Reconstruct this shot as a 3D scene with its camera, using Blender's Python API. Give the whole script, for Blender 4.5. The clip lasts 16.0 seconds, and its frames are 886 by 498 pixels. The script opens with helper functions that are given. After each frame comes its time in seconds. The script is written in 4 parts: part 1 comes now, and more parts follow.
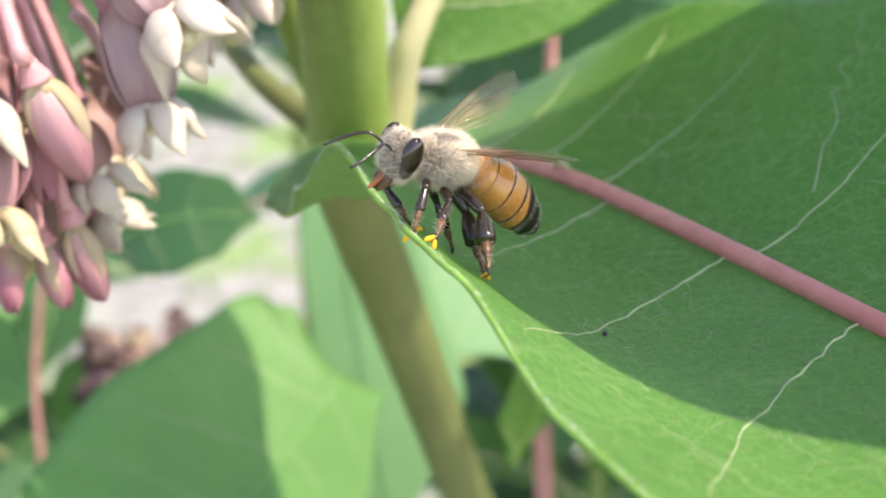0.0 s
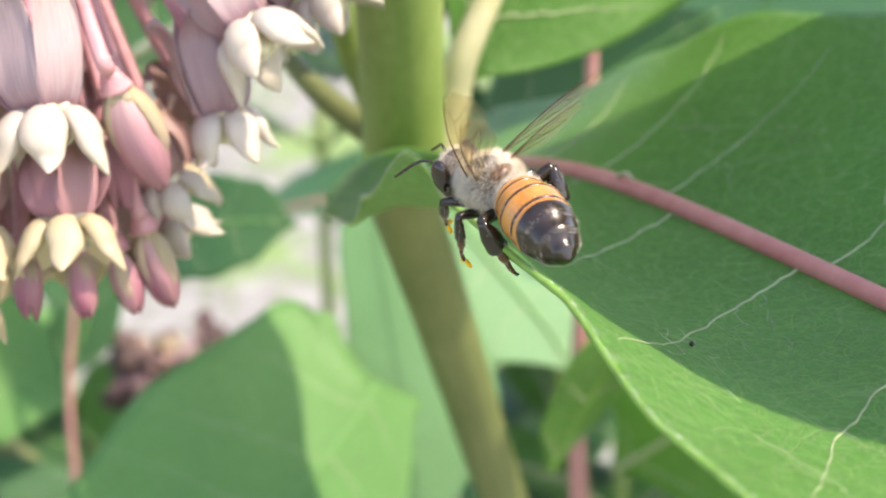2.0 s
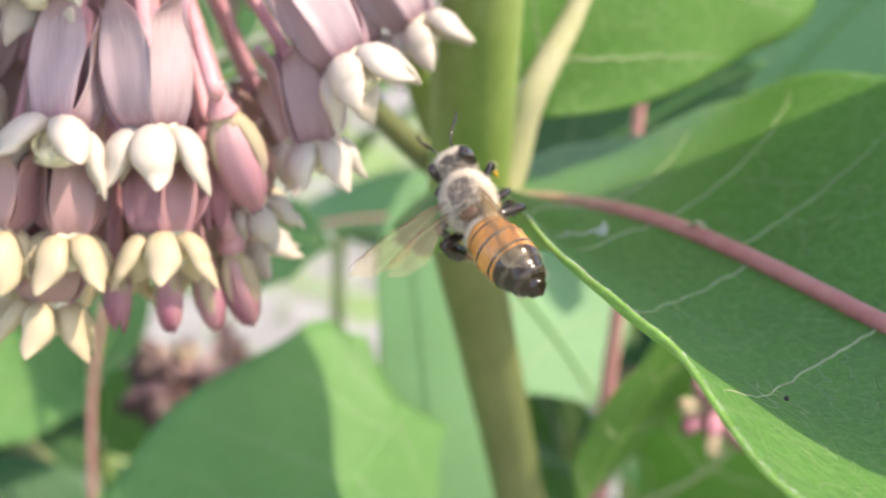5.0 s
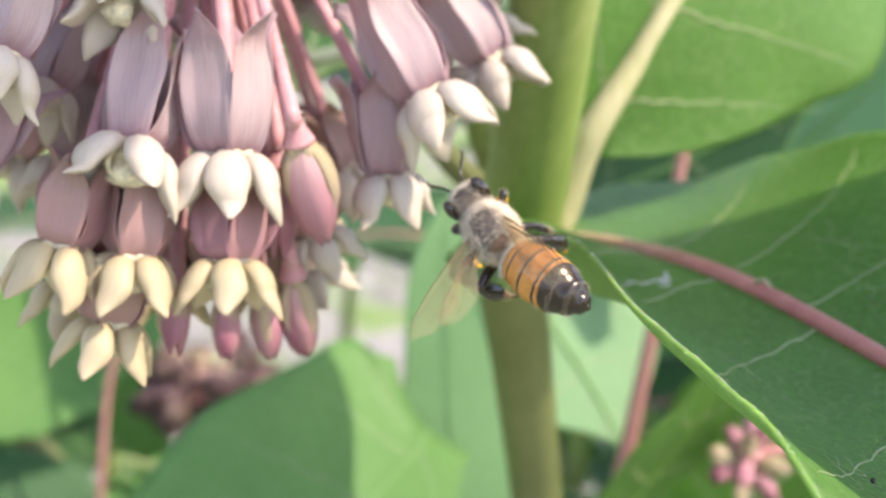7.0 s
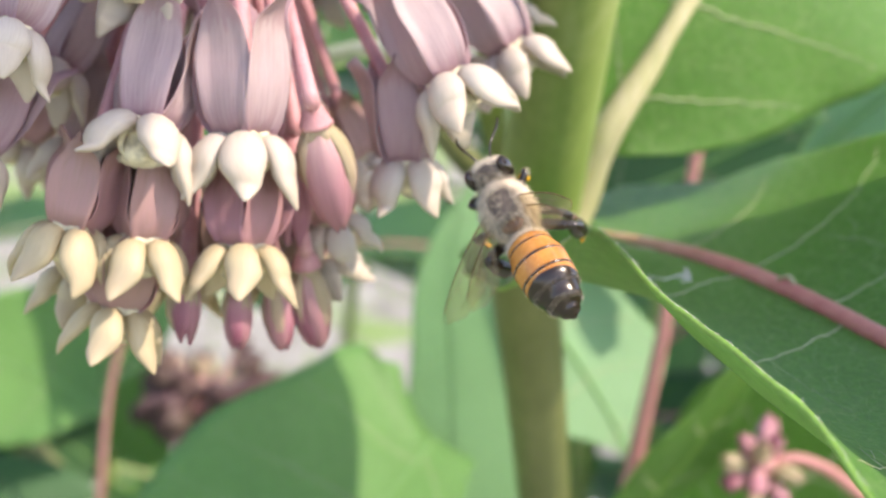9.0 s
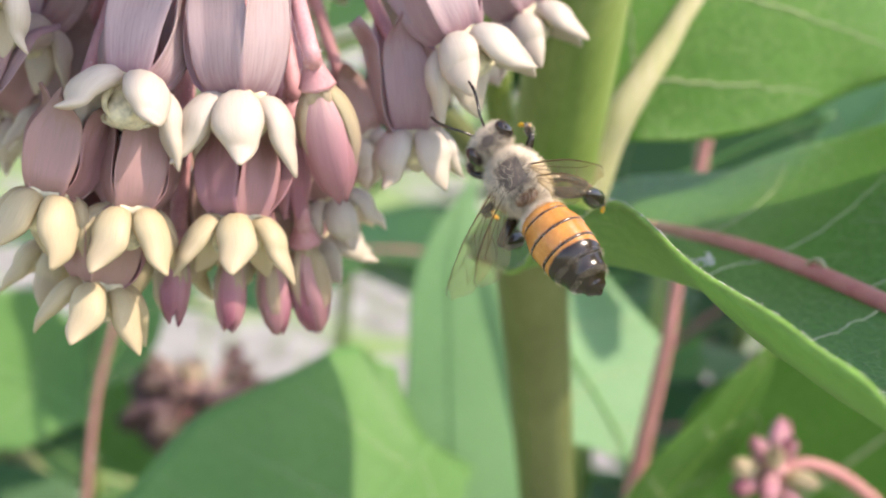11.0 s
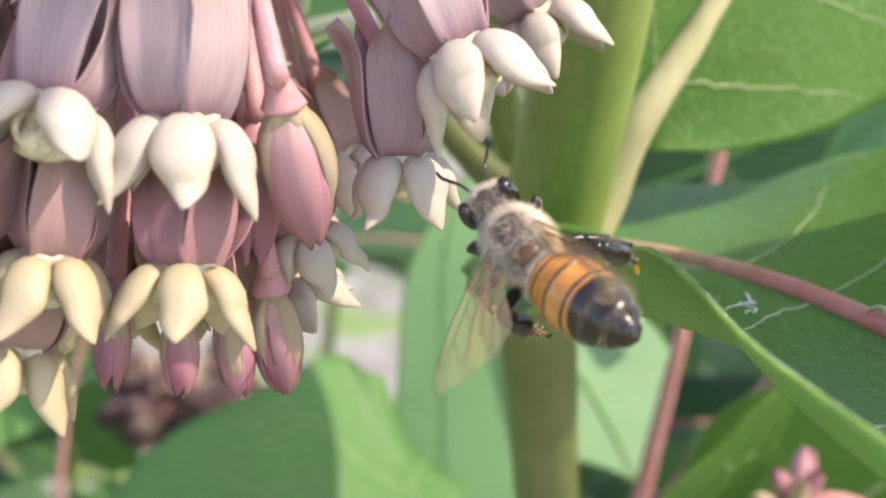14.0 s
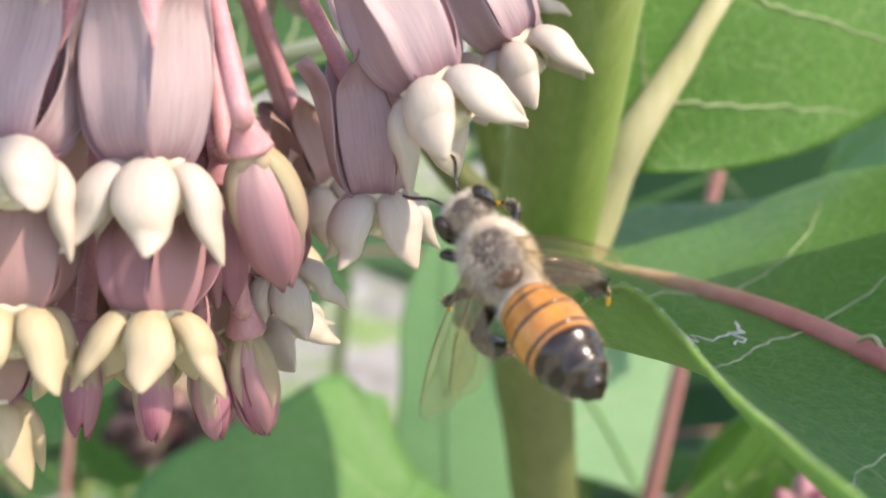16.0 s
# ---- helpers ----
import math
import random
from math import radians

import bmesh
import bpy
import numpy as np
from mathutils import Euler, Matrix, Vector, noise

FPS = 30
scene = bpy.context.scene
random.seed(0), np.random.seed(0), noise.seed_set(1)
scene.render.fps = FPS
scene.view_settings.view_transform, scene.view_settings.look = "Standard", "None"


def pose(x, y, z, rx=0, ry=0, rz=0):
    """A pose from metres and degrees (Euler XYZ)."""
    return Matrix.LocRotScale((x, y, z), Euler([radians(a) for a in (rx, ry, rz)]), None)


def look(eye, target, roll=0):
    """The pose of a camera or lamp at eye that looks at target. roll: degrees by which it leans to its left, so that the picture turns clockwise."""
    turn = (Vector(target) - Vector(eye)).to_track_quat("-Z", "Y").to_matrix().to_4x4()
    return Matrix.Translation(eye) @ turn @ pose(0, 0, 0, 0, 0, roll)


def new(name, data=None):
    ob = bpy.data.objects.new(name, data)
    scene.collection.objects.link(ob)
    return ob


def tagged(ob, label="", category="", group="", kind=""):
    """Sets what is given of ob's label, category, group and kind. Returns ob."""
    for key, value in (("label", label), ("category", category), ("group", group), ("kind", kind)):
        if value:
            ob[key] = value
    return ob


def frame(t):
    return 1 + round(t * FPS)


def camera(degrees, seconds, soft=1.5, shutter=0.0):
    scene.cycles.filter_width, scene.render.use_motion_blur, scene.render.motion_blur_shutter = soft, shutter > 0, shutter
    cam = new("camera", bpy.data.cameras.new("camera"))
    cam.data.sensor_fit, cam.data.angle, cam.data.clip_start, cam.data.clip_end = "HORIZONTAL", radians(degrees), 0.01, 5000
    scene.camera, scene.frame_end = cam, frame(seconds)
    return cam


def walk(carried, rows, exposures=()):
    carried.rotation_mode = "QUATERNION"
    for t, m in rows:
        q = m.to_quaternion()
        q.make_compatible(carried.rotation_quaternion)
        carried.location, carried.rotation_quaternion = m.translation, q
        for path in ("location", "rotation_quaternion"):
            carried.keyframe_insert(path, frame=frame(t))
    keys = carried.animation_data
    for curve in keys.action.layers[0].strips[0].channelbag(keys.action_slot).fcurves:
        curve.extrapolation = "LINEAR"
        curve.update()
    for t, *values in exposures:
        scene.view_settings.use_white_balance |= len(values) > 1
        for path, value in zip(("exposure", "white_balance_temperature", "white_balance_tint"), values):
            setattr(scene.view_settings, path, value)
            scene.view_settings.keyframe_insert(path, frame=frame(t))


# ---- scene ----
# A honey bee on a milkweed plant. Lengths in the tables below are millimetres (the ground is z = 0).
MM = 0.001
cam = camera(38.0, 16.0, soft=1.8, shutter=0.3)
cam.data.dof.use_dof = True
cam.data.dof.focus_distance = 0.064
cam.data.dof.aperture_fstop = 50.0
# seconds, x, y, z, yaw, pitch, roll of the eye
PATH = [
    (0.0, -3.794, 0.052, 615.732, -0.998, -20.453, -2.956),
    (0.5, -4.370, 0.353, 615.239, -0.984, -20.416, -3.728),
    (1.0, -4.250, 0.050, 616.183, -1.351, -20.547, -3.895),
    (1.5, -5.474, -0.298, 616.774, -1.194, -20.458, -3.100),
    (2.0, -7.402, -0.632, 616.359, -0.346, -20.137, -2.722),
    (2.5, -7.661, -0.575, 617.181, 0.054, -19.615, -2.348),
    (3.0, -8.469, 0.133, 616.896, 0.459, -19.659, -1.726),
    (3.5, -8.973, -1.119, 616.728, 0.925, -19.316, -1.438),
    (4.0, -9.997, -2.343, 617.096, 0.486, -19.366, -0.952),
    (6.5, -16.066, -1.655, 618.799, -0.075, -18.537, 3.728),
    (7.0, -16.756, -0.328, 619.039, 0.117, -18.532, 4.465),
    (7.5, -17.646, 0.186, 618.790, 0.339, -17.994, 4.717),
    (8.0, -17.874, 0.295, 618.137, 0.563, -17.782, 4.665),
    (8.5, -17.789, 0.647, 617.532, 0.396, -17.870, 4.860),
    (11.0, -18.640, 5.918, 612.389, -0.153, -17.043, 5.538),
    (11.5, -19.120, 8.549, 612.255, 0.095, -17.601, 5.190),
    (12.0, -17.957, 11.365, 611.759, 0.317, -17.735, 5.202),
    (12.5, -18.800, 13.317, 611.280, -0.291, -17.324, 5.573),
    (13.0, -17.451, 16.789, 611.789, -0.711, -17.789, 5.638),
    (13.5, -18.241, 18.997, 612.831, -0.452, -17.874, 5.661),
    (14.0, -19.096, 19.912, 612.115, -0.622, -18.163, 6.121),
    (14.5, -18.885, 20.268, 612.418, -0.775, -17.944, 6.137),
    (15.0, -18.666, 20.437, 612.080, -0.701, -17.826, 6.034),
    (15.5, -17.373, 21.209, 612.242, -0.179, -17.756, 5.490),
    (16.0, -17.493, 21.770, 613.394, -0.042, -17.999, 5.066),
]


def eye_pose(x, y, z, yaw, pitch, roll):
    return pose(x * MM, y * MM, z * MM, 0, 0, yaw) @ pose(0, 0, 0, 90 + pitch) @ pose(0, 0, 0, 0, 0, roll)


walk(cam, [(t, eye_pose(*row)) for t, *row in PATH], [(0.0, 1.80, 7450, 17), (6.0, 1.65, 7450, 19), (16.0, 1.47, 7450, 19)])

# ---------------------------------------------------------------- light
SUN_WAY = Vector((0.56, -0.21, 0.81)).normalized()      # towards the sun
world = bpy.data.worlds.new("sky")
scene.world = world
world.use_nodes = True
wn = world.node_tree.nodes
sky = wn.new("ShaderNodeTexSky")
sky.sky_type, sky.sun_disc = "NISHITA", False
sky.sun_elevation = math.asin(SUN_WAY.z)
sky.sun_rotation = math.atan2(SUN_WAY.x, SUN_WAY.y)
world.node_tree.links.new(sky.outputs[0], wn["Background"].inputs[0])
wn["Background"].inputs[1].default_value = 0.15
sun = new("sun", bpy.data.lights.new("sun", "SUN"))
sun.data.energy, sun.data.angle, sun.data.color = 2.05, radians(0.6), (1.0, 0.95, 0.86)
sun.matrix_world = look((0, 0, 3), Vector((0, 0, 3)) - SUN_WAY)


# ---------------------------------------------------------------- materials
def material(name):
    m = bpy.data.materials.new(name)
    m.use_nodes = True
    nt = m.node_tree
    return m, nt, nt.nodes["Principled BSDF"]


def node(nt, kind, **values):
    n = nt.nodes.new(kind)
    for key, value in values.items():
        if key in n.inputs:
            n.inputs[key].default_value = value
    return n


def ramp(nt, source, stops):
    r = nt.nodes.new("ShaderNodeValToRGB")
    while len(r.color_ramp.elements) < len(stops):
        r.color_ramp.elements.new(0.5)
    for e, (at, colour) in zip(r.color_ramp.elements, stops):
        e.position, e.color = at, (*colour, 1)
    nt.links.new(source, r.inputs[0])
    return r.outputs[0]


def mixed(nt, fac, a, b, how="MIX"):
    m = nt.nodes.new("ShaderNodeMix")
    m.data_type, m.blend_type = "RGBA", how
    for sock, value in ((m.inputs[0], fac), (m.inputs[6], a), (m.inputs[7], b)):
        if isinstance(value, (int, float)):
            sock.default_value = value
        elif isinstance(value, tuple):
            sock.default_value = (*value, 1)
        else:
            nt.links.new(value, sock)
    return m.outputs[2]


def noise_of(nt, coord, scale, detail=4.0, rough=0.6):
    n = node(nt, "ShaderNodeTexNoise", Scale=scale, Detail=detail, Roughness=rough)
    nt.links.new(coord, n.inputs["Vector"])
    return n.outputs[0]


def bumped(nt, bsdf, height, strength, distance):
    b = node(nt, "ShaderNodeBump", Strength=strength, Distance=distance)
    nt.links.new(height, b.inputs["Height"])
    nt.links.new(b.outputs[0], bsdf.inputs["Normal"])


def coords(nt, which="Object"):
    return nt.nodes.new("ShaderNodeTexCoord").outputs[which]


def thin_light(nt, bsdf, colour, share):
    """Light that passes through a thin blade or petal."""
    t = nt.nodes.new("ShaderNodeBsdfTranslucent")
    if isinstance(colour, tuple):
        t.inputs[0].default_value = (*colour, 1)
    else:
        nt.links.new(colour, t.inputs[0])
    m = nt.nodes.new("ShaderNodeMixShader")
    m.inputs[0].default_value = share
    nt.links.new(bsdf.outputs[0], m.inputs[1])
    nt.links.new(t.outputs[0], m.inputs[2])
    nt.links.new(m.outputs[0], nt.nodes["Material Output"].inputs[0])


def leaf_material(name, dark, light, vein, net=1.0, through_share=0.3):
    """A milkweed blade. UV holds millimetres along and across the blade."""
    m, nt, b = material(name)
    uv = coords(nt, "UV")
    warp = node(nt, "ShaderNodeTexNoise", Scale=0.25, Detail=2.0)
    nt.links.new(uv, warp.inputs["Vector"])
    moved = nt.nodes.new("ShaderNodeVectorMath")
    moved.operation = "MULTIPLY_ADD"
    moved.inputs[1].default_value = (2.5, 2.5, 0)
    nt.links.new(warp.outputs[1], moved.inputs[0])
    nt.links.new(uv, moved.inputs[2])
    lines = []
    for scale, width in ((0.18, 0.022), (0.55, 0.04), (1.6, 0.09)):
        v = node(nt, "ShaderNodeTexVoronoi", Scale=scale)
        v.feature = "DISTANCE_TO_EDGE"
        nt.links.new(moved.outputs[0], v.inputs["Vector"])
        lines.append(ramp(nt, v.outputs["Distance"], [(0.0, (1, 1, 1)), (width, (0, 0, 0))]))
    blotch = noise_of(nt, uv, 0.06, 5.0)
    grain = noise_of(nt, uv, 1.4, 6.0, 0.7)
    col = mixed(nt, ramp(nt, blotch, [(0.3, (0, 0, 0)), (0.7, (1, 1, 1))]), dark, light)
    col = mixed(nt, ramp(nt, grain, [(0.35, (0, 0, 0)), (0.65, (0.7, 0.7, 0.7))]), col, tuple(c * 1.22 for c in light))
    for line, share in zip(lines, (0.13, 0.22, 0.20)):
        s = nt.nodes.new("ShaderNodeMath")
        s.operation = "MULTIPLY"
        s.inputs[1].default_value = share * net
        nt.links.new(line, s.inputs[0])
        col = mixed(nt, s.outputs[0], col, vein)
    nt.links.new(col, b.inputs["Base Color"])
    b.inputs["Roughness"].default_value = 0.48
    b.inputs["Specular IOR Level"].default_value = 0.35
    high = mixed(nt, 0.5, lines[1], grain)
    bumped(nt, b, high, 0.55, 0.00016)
    thin_light(nt, b, mixed(nt, 1.0, col, (1.3, 1.5, 0.45), "MULTIPLY"), through_share)
    return m


def grown_material(name, stops, scale=150.0, rough=0.5, bump=0.3, stretch=(1, 1, 1), spec=0.4):
    """Stems, petioles and the like: one noise from blotch to grain."""
    m, nt, b = material(name)
    mp = nt.nodes.new("ShaderNodeMapping")
    mp.inputs["Scale"].default_value = stretch
    nt.links.new(coords(nt), mp.inputs[0])
    big = noise_of(nt, mp.outputs[0], scale, 6.0, 0.65)
    fine = noise_of(nt, mp.outputs[0], scale * 12, 3.0)
    nt.links.new(ramp(nt, mixed(nt, 0.3, big, fine), stops), b.inputs["Base Color"])
    b.inputs["Roughness"].default_value = rough
    b.inputs["Specular IOR Level"].default_value = spec
    bumped(nt, b, fine, bump, 0.0001)
    return m


def petal_material(name, stops, tint, share=0.25, soft=0.2):
    """UV y runs from the neck of the flower (0) to the tip (1); each object varies a little."""
    m, nt, b = material(name)
    uv = coords(nt, "UV")
    sep = nt.nodes.new("ShaderNodeSeparateXYZ")
    nt.links.new(uv, sep.inputs[0])
    n = noise_of(nt, coords(nt), 700.0, 4.0)
    mp = nt.nodes.new("ShaderNodeMapping")
    mp.inputs["Scale"].default_value = (14, 0.7, 1)
    nt.links.new(uv, mp.inputs[0])
    streak = noise_of(nt, mp.outputs[0], 3.0, 4.0)
    shift = nt.nodes.new("ShaderNodeMath")
    shift.operation = "MULTIPLY_ADD"
    shift.inputs[1].default_value = 0.42
    nt.links.new(streak, shift.inputs[0])
    nt.links.new(sep.outputs[1], shift.inputs[2])
    col = ramp(nt, shift.outputs[0], stops)
    rnd = nt.nodes.new("ShaderNodeObjectInfo").outputs["Random"]
    col = mixed(nt, ramp(nt, rnd, [(0.0, (0, 0, 0)), (1.0, (0.6, 0.6, 0.6))]), col, tint)
    col = mixed(nt, ramp(nt, n, [(0.6, (0, 0, 0)), (0.8, (0.25, 0.25, 0.25))]), col, tint)
    fine = nt.nodes.new("ShaderNodeMapping")
    fine.inputs["Scale"].default_value = (40, 1.3, 1)
    nt.links.new(uv, fine.inputs[0])
    thread = noise_of(nt, fine.outputs[0], 3.0, 5.0, 0.7)
    col = mixed(nt, ramp(nt, thread, [(0.48, (0, 0, 0)), (0.68, (0.55, 0.55, 0.55))]), col, tuple(c * 0.75 for c in tint))
    nt.links.new(col, b.inputs["Base Color"])
    b.inputs["Roughness"].default_value = 0.45
    b.inputs["Specular IOR Level"].default_value = 0.35
    bumped(nt, b, mixed(nt, 0.5, mixed(nt, 0.5, streak, thread), n), 0.4, 0.00015)
    thin_light(nt, b, col, share)
    return m


def plain_material(name, colour, rough=0.5, spec=0.5, vary=0.25, scale=900.0, metal=0.0):
    m, nt, b = material(name)
    n = noise_of(nt, coords(nt), scale, 4.0)
    low = tuple(c * (1 - vary) for c in colour)
    high = tuple(min(1.0, c * (1 + vary)) for c in colour)
    nt.links.new(ramp(nt, n, [(0.3, low), (0.7, high)]), b.inputs["Base Color"])
    b.inputs["Roughness"].default_value = rough
    b.inputs["Specular IOR Level"].default_value = spec
    b.inputs["Metallic"].default_value = metal
    bumped(nt, b, n, 0.2, 0.00005)
    return m


LEAF = leaf_material("leaf_green", (0.062, 0.172, 0.027), (0.098, 0.250, 0.043), (0.36, 0.44, 0.22), 1.0, 0.40)
LEAF_GLAUCOUS = leaf_material("leaf_bluish_underside", (0.14, 0.29, 0.13), (0.19, 0.36, 0.18), (0.40, 0.52, 0.36), 0.2)
LEAF_PALE = leaf_material("leaf_pale_green", (0.13, 0.30, 0.09), (0.17, 0.36, 0.12), (0.40, 0.50, 0.28), 0.5)
# deep green, darkened further to hold the shade on BACK_DARK
LEAF_DARK = leaf_material("leaf_deep_shaded_green", (0.028, 0.095, 0.032), (0.042, 0.125, 0.042), (0.14, 0.24, 0.13), 0.4)
# LEAF_GLAUCOUS made darker: part of the shade on LOW_B is in the colour
LEAF_BLUISH = leaf_material("leaf_bluish_part_shaded", (0.105, 0.235, 0.100), (0.14, 0.29, 0.13), (0.32, 0.46, 0.28), 0.3)
LEAF_MID = leaf_material("leaf_soft_green", (0.085, 0.215, 0.055), (0.125, 0.285, 0.080), (0.38, 0.48, 0.28), 0.5, 0.38)
LEAF_UNDER = leaf_material("leaf_underside", (0.15, 0.28, 0.085), (0.19, 0.34, 0.115), (0.36, 0.48, 0.22), 0.5, 0.34)
RIM = plain_material("leaf_rim", (0.20, 0.37, 0.07), 0.5, 0.3)
VEIN = plain_material("vein_cream", (0.34, 0.40, 0.21), 0.5, 0.3)
PINK_RIB = grown_material("midrib_pink", [(0.3, (0.40, 0.13, 0.13)), (0.7, (0.56, 0.24, 0.22))], 200.0)
def rib_material():
    m, nt, b = material("midrib_pink_pale_base")
    sep = nt.nodes.new("ShaderNodeSeparateXYZ")
    nt.links.new(coords(nt, "UV"), sep.inputs[0])
    n = noise_of(nt, coords(nt), 350.0, 5.0)
    pink = ramp(nt, n, [(0.3, (0.52, 0.15, 0.13)), (0.7, (0.66, 0.26, 0.21))])
    pale = ramp(nt, n, [(0.3, (0.40, 0.36, 0.16)), (0.7, (0.52, 0.40, 0.26))])
    nt.links.new(mixed(nt, ramp(nt, sep.outputs[1], [(0.04, (0, 0, 0)), (0.2, (1, 1, 1))]), pale, pink), b.inputs["Base Color"])
    b.inputs["Roughness"].default_value = 0.5
    bumped(nt, b, n, 0.3, 0.0001)
    return m


NEAR_RIB = rib_material()
YELLOW_RIB = grown_material("midrib_yellow", [(0.3, (0.34, 0.37, 0.16)), (0.5, (0.48, 0.45, 0.25)), (0.7, (0.60, 0.53, 0.37))], 110.0, stretch=(1, 1, 0.5))
STEM = grown_material("stem_green", [(0.3, (0.140, 0.215, 0.045)), (0.55, (0.225, 0.305, 0.080)), (0.75, (0.34, 0.39, 0.155))], 120.0, 0.5, 0.3, (1, 1, 0.35))
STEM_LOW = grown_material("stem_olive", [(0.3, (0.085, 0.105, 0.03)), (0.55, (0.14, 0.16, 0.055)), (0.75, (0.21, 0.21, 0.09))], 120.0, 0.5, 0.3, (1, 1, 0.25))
PINK_STEM = grown_material("stem_pink", [(0.3, (0.34, 0.13, 0.13)), (0.7, (0.50, 0.25, 0.23))], 120.0, 0.5, 0.3, (1, 1, 0.4))
PEDICEL = grown_material("pedicel_pink", [(0.3, (0.44, 0.18, 0.20)), (0.7, (0.62, 0.36, 0.36))], 500.0)
FUZZ = plain_material("plant_hair", (0.85, 0.80, 0.74), 0.6, 0.2, 0.1)
HOOD = petal_material("hood_cream", [(0.0, (0.50, 0.42, 0.28)), (0.25, (0.58, 0.50, 0.42)), (0.7, (0.62, 0.56, 0.49)), (1.15, (0.62, 0.54, 0.44))], (0.62, 0.52, 0.42), 0.2)
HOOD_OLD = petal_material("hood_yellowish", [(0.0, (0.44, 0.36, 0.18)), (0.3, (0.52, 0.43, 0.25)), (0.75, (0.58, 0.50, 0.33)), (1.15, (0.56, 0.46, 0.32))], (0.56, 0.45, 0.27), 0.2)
PETAL = petal_material("petal_pink_white", [(0.05, (0.40, 0.27, 0.22)), (0.2, (0.38, 0.18, 0.22)), (0.42, (0.51, 0.33, 0.37)), (0.65, (0.66, 0.54, 0.54)), (1.0, (0.65, 0.55, 0.52)), (1.35, (0.58, 0.43, 0.42))], (0.46, 0.27, 0.31), 0.40)
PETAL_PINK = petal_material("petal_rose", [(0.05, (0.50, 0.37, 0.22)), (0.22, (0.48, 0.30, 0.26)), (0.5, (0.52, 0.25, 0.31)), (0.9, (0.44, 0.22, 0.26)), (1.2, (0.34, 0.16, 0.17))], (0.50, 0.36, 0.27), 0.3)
PETAL_DEEP = petal_material("petal_deep_pink", [(0.1, (0.58, 0.48, 0.32)), (0.4, (0.62, 0.38, 0.40)), (0.75, (0.50, 0.18, 0.28)), (1.1, (0.31, 0.06, 0.14))], (0.60, 0.36, 0.36))
PETAL_FADED = petal_material("petal_withered", [(0.0, (0.13, 0.11, 0.06)), (0.4, (0.15, 0.085, 0.09)), (1.0, (0.10, 0.05, 0.06))], (0.15, 0.11, 0.08))
CALYX = petal_material("calyx_olive", [(0.0, (0.42, 0.38, 0.19)), (0.6, (0.52, 0.44, 0.27)), (1.0, (0.54, 0.38, 0.30))], (0.54, 0.38, 0.33))
COLUMN = plain_material("column_cream", (0.62, 0.56, 0.40), 0.5, 0.3, 0.4, 1500.0)


# ---------------------------------------------------------------- mesh helpers
def mesh_of(name, verts, faces, mats, slots=None, uvs=None, smooth=True):
    """verts in millimetres; slots: a material index for each face; uvs: one pair for each vertex."""
    me = bpy.data.meshes.new(name)
    me.from_pydata([(v[0] * MM, v[1] * MM, v[2] * MM) for v in verts], [], faces)
    for m in mats if isinstance(mats, (list, tuple)) else (mats,):
        me.materials.append(m)
    if slots:
        me.polygons.foreach_set("material_index", slots)
    if uvs:
        layer = me.uv_layers.new(name="UVMap")
        for loop in me.loops:
            layer.data[loop.index].uv = uvs[loop.vertex_index]
    me.polygons.foreach_set("use_smooth", [smooth] * len(me.polygons))
    me.update()
    return me


def part(name, data, parent, label="", at=None):
    ob = new(name, data)
    ob.parent = parent
    if at is not None:
        ob.matrix_basis = at
    if label:
        ob["label"] = label
    return ob


def spline(points, steps):
    """A smooth line through points (Catmull-Rom), steps pieces for each stretch."""
    p = [Vector(q) for q in points]
    p = [2 * p[0] - p[1]] + p + [2 * p[-1] - p[-2]]
    out = []
    for i in range(1, len(p) - 2):
        for k in range(steps):
            t = k / steps
            a, b, c, d = p[i - 1 : i + 3]
            out.append(0.5 * (2 * b + (c - a) * t + (2 * a - 5 * b + 4 * c - d) * t * t + (3 * b - a - 3 * c + d) * t**3))
    out.append(p[-2].copy())
    return out


def table(stations, values):
    """A smooth function through values at stations."""
    def f(s):
        if s <= stations[0]:
            return values[0]
        for a, b, x, y in zip(stations, stations[1:], values, values[1:]):
            if s <= b:
                k = (s - a) / (b - a)
                return x + (y - x) * k * k * (3 - 2 * k)
        return values[-1]
    return f


def fair(stations, values):
    """A function through values at stations with no flat steps (cubic, slopes from the neighbours)."""
    n = len(stations)
    slope = []
    for i in range(n):
        lo, hi = max(i - 1, 0), min(i + 1, n - 1)
        slope.append((values[hi] - values[lo]) / (stations[hi] - stations[lo]))
    def f(s):
        s = min(max(s, stations[0]), stations[-1])
        i = min(sum(1 for q in stations[1:-1] if q <= s), n - 2)
        h = stations[i + 1] - stations[i]
        k = (s - stations[i]) / h
        a, b = values[i], values[i + 1]
        return (a * (1 + 2 * k) + slope[i] * h * k) * (1 - k) ** 2 + (b * (3 - 2 * k) - slope[i + 1] * h * (1 - k)) * k * k
    return f


def loft(rings, closed=True, cap=True):
    """Verts, faces and UVs of rings of equal length joined one after the other."""
    n = len(rings[0])
    verts = [v for r in rings for v in r]
    uvs = [(k / n, i / (len(rings) - 1)) for i, r in enumerate(rings) for k in range(n)]
    faces = []
    for i in range(len(rings) - 1):
        for k in range(n if closed else n - 1):
            a, b = i * n + k, i * n + (k + 1) % n
            faces.append((a, b, b + n, a + n))
    if cap:
        faces.append(tuple(range(n - 1, -1, -1)))
        faces.append(tuple((len(rings) - 1) * n + k for k in range(n)))
    return verts, faces, uvs


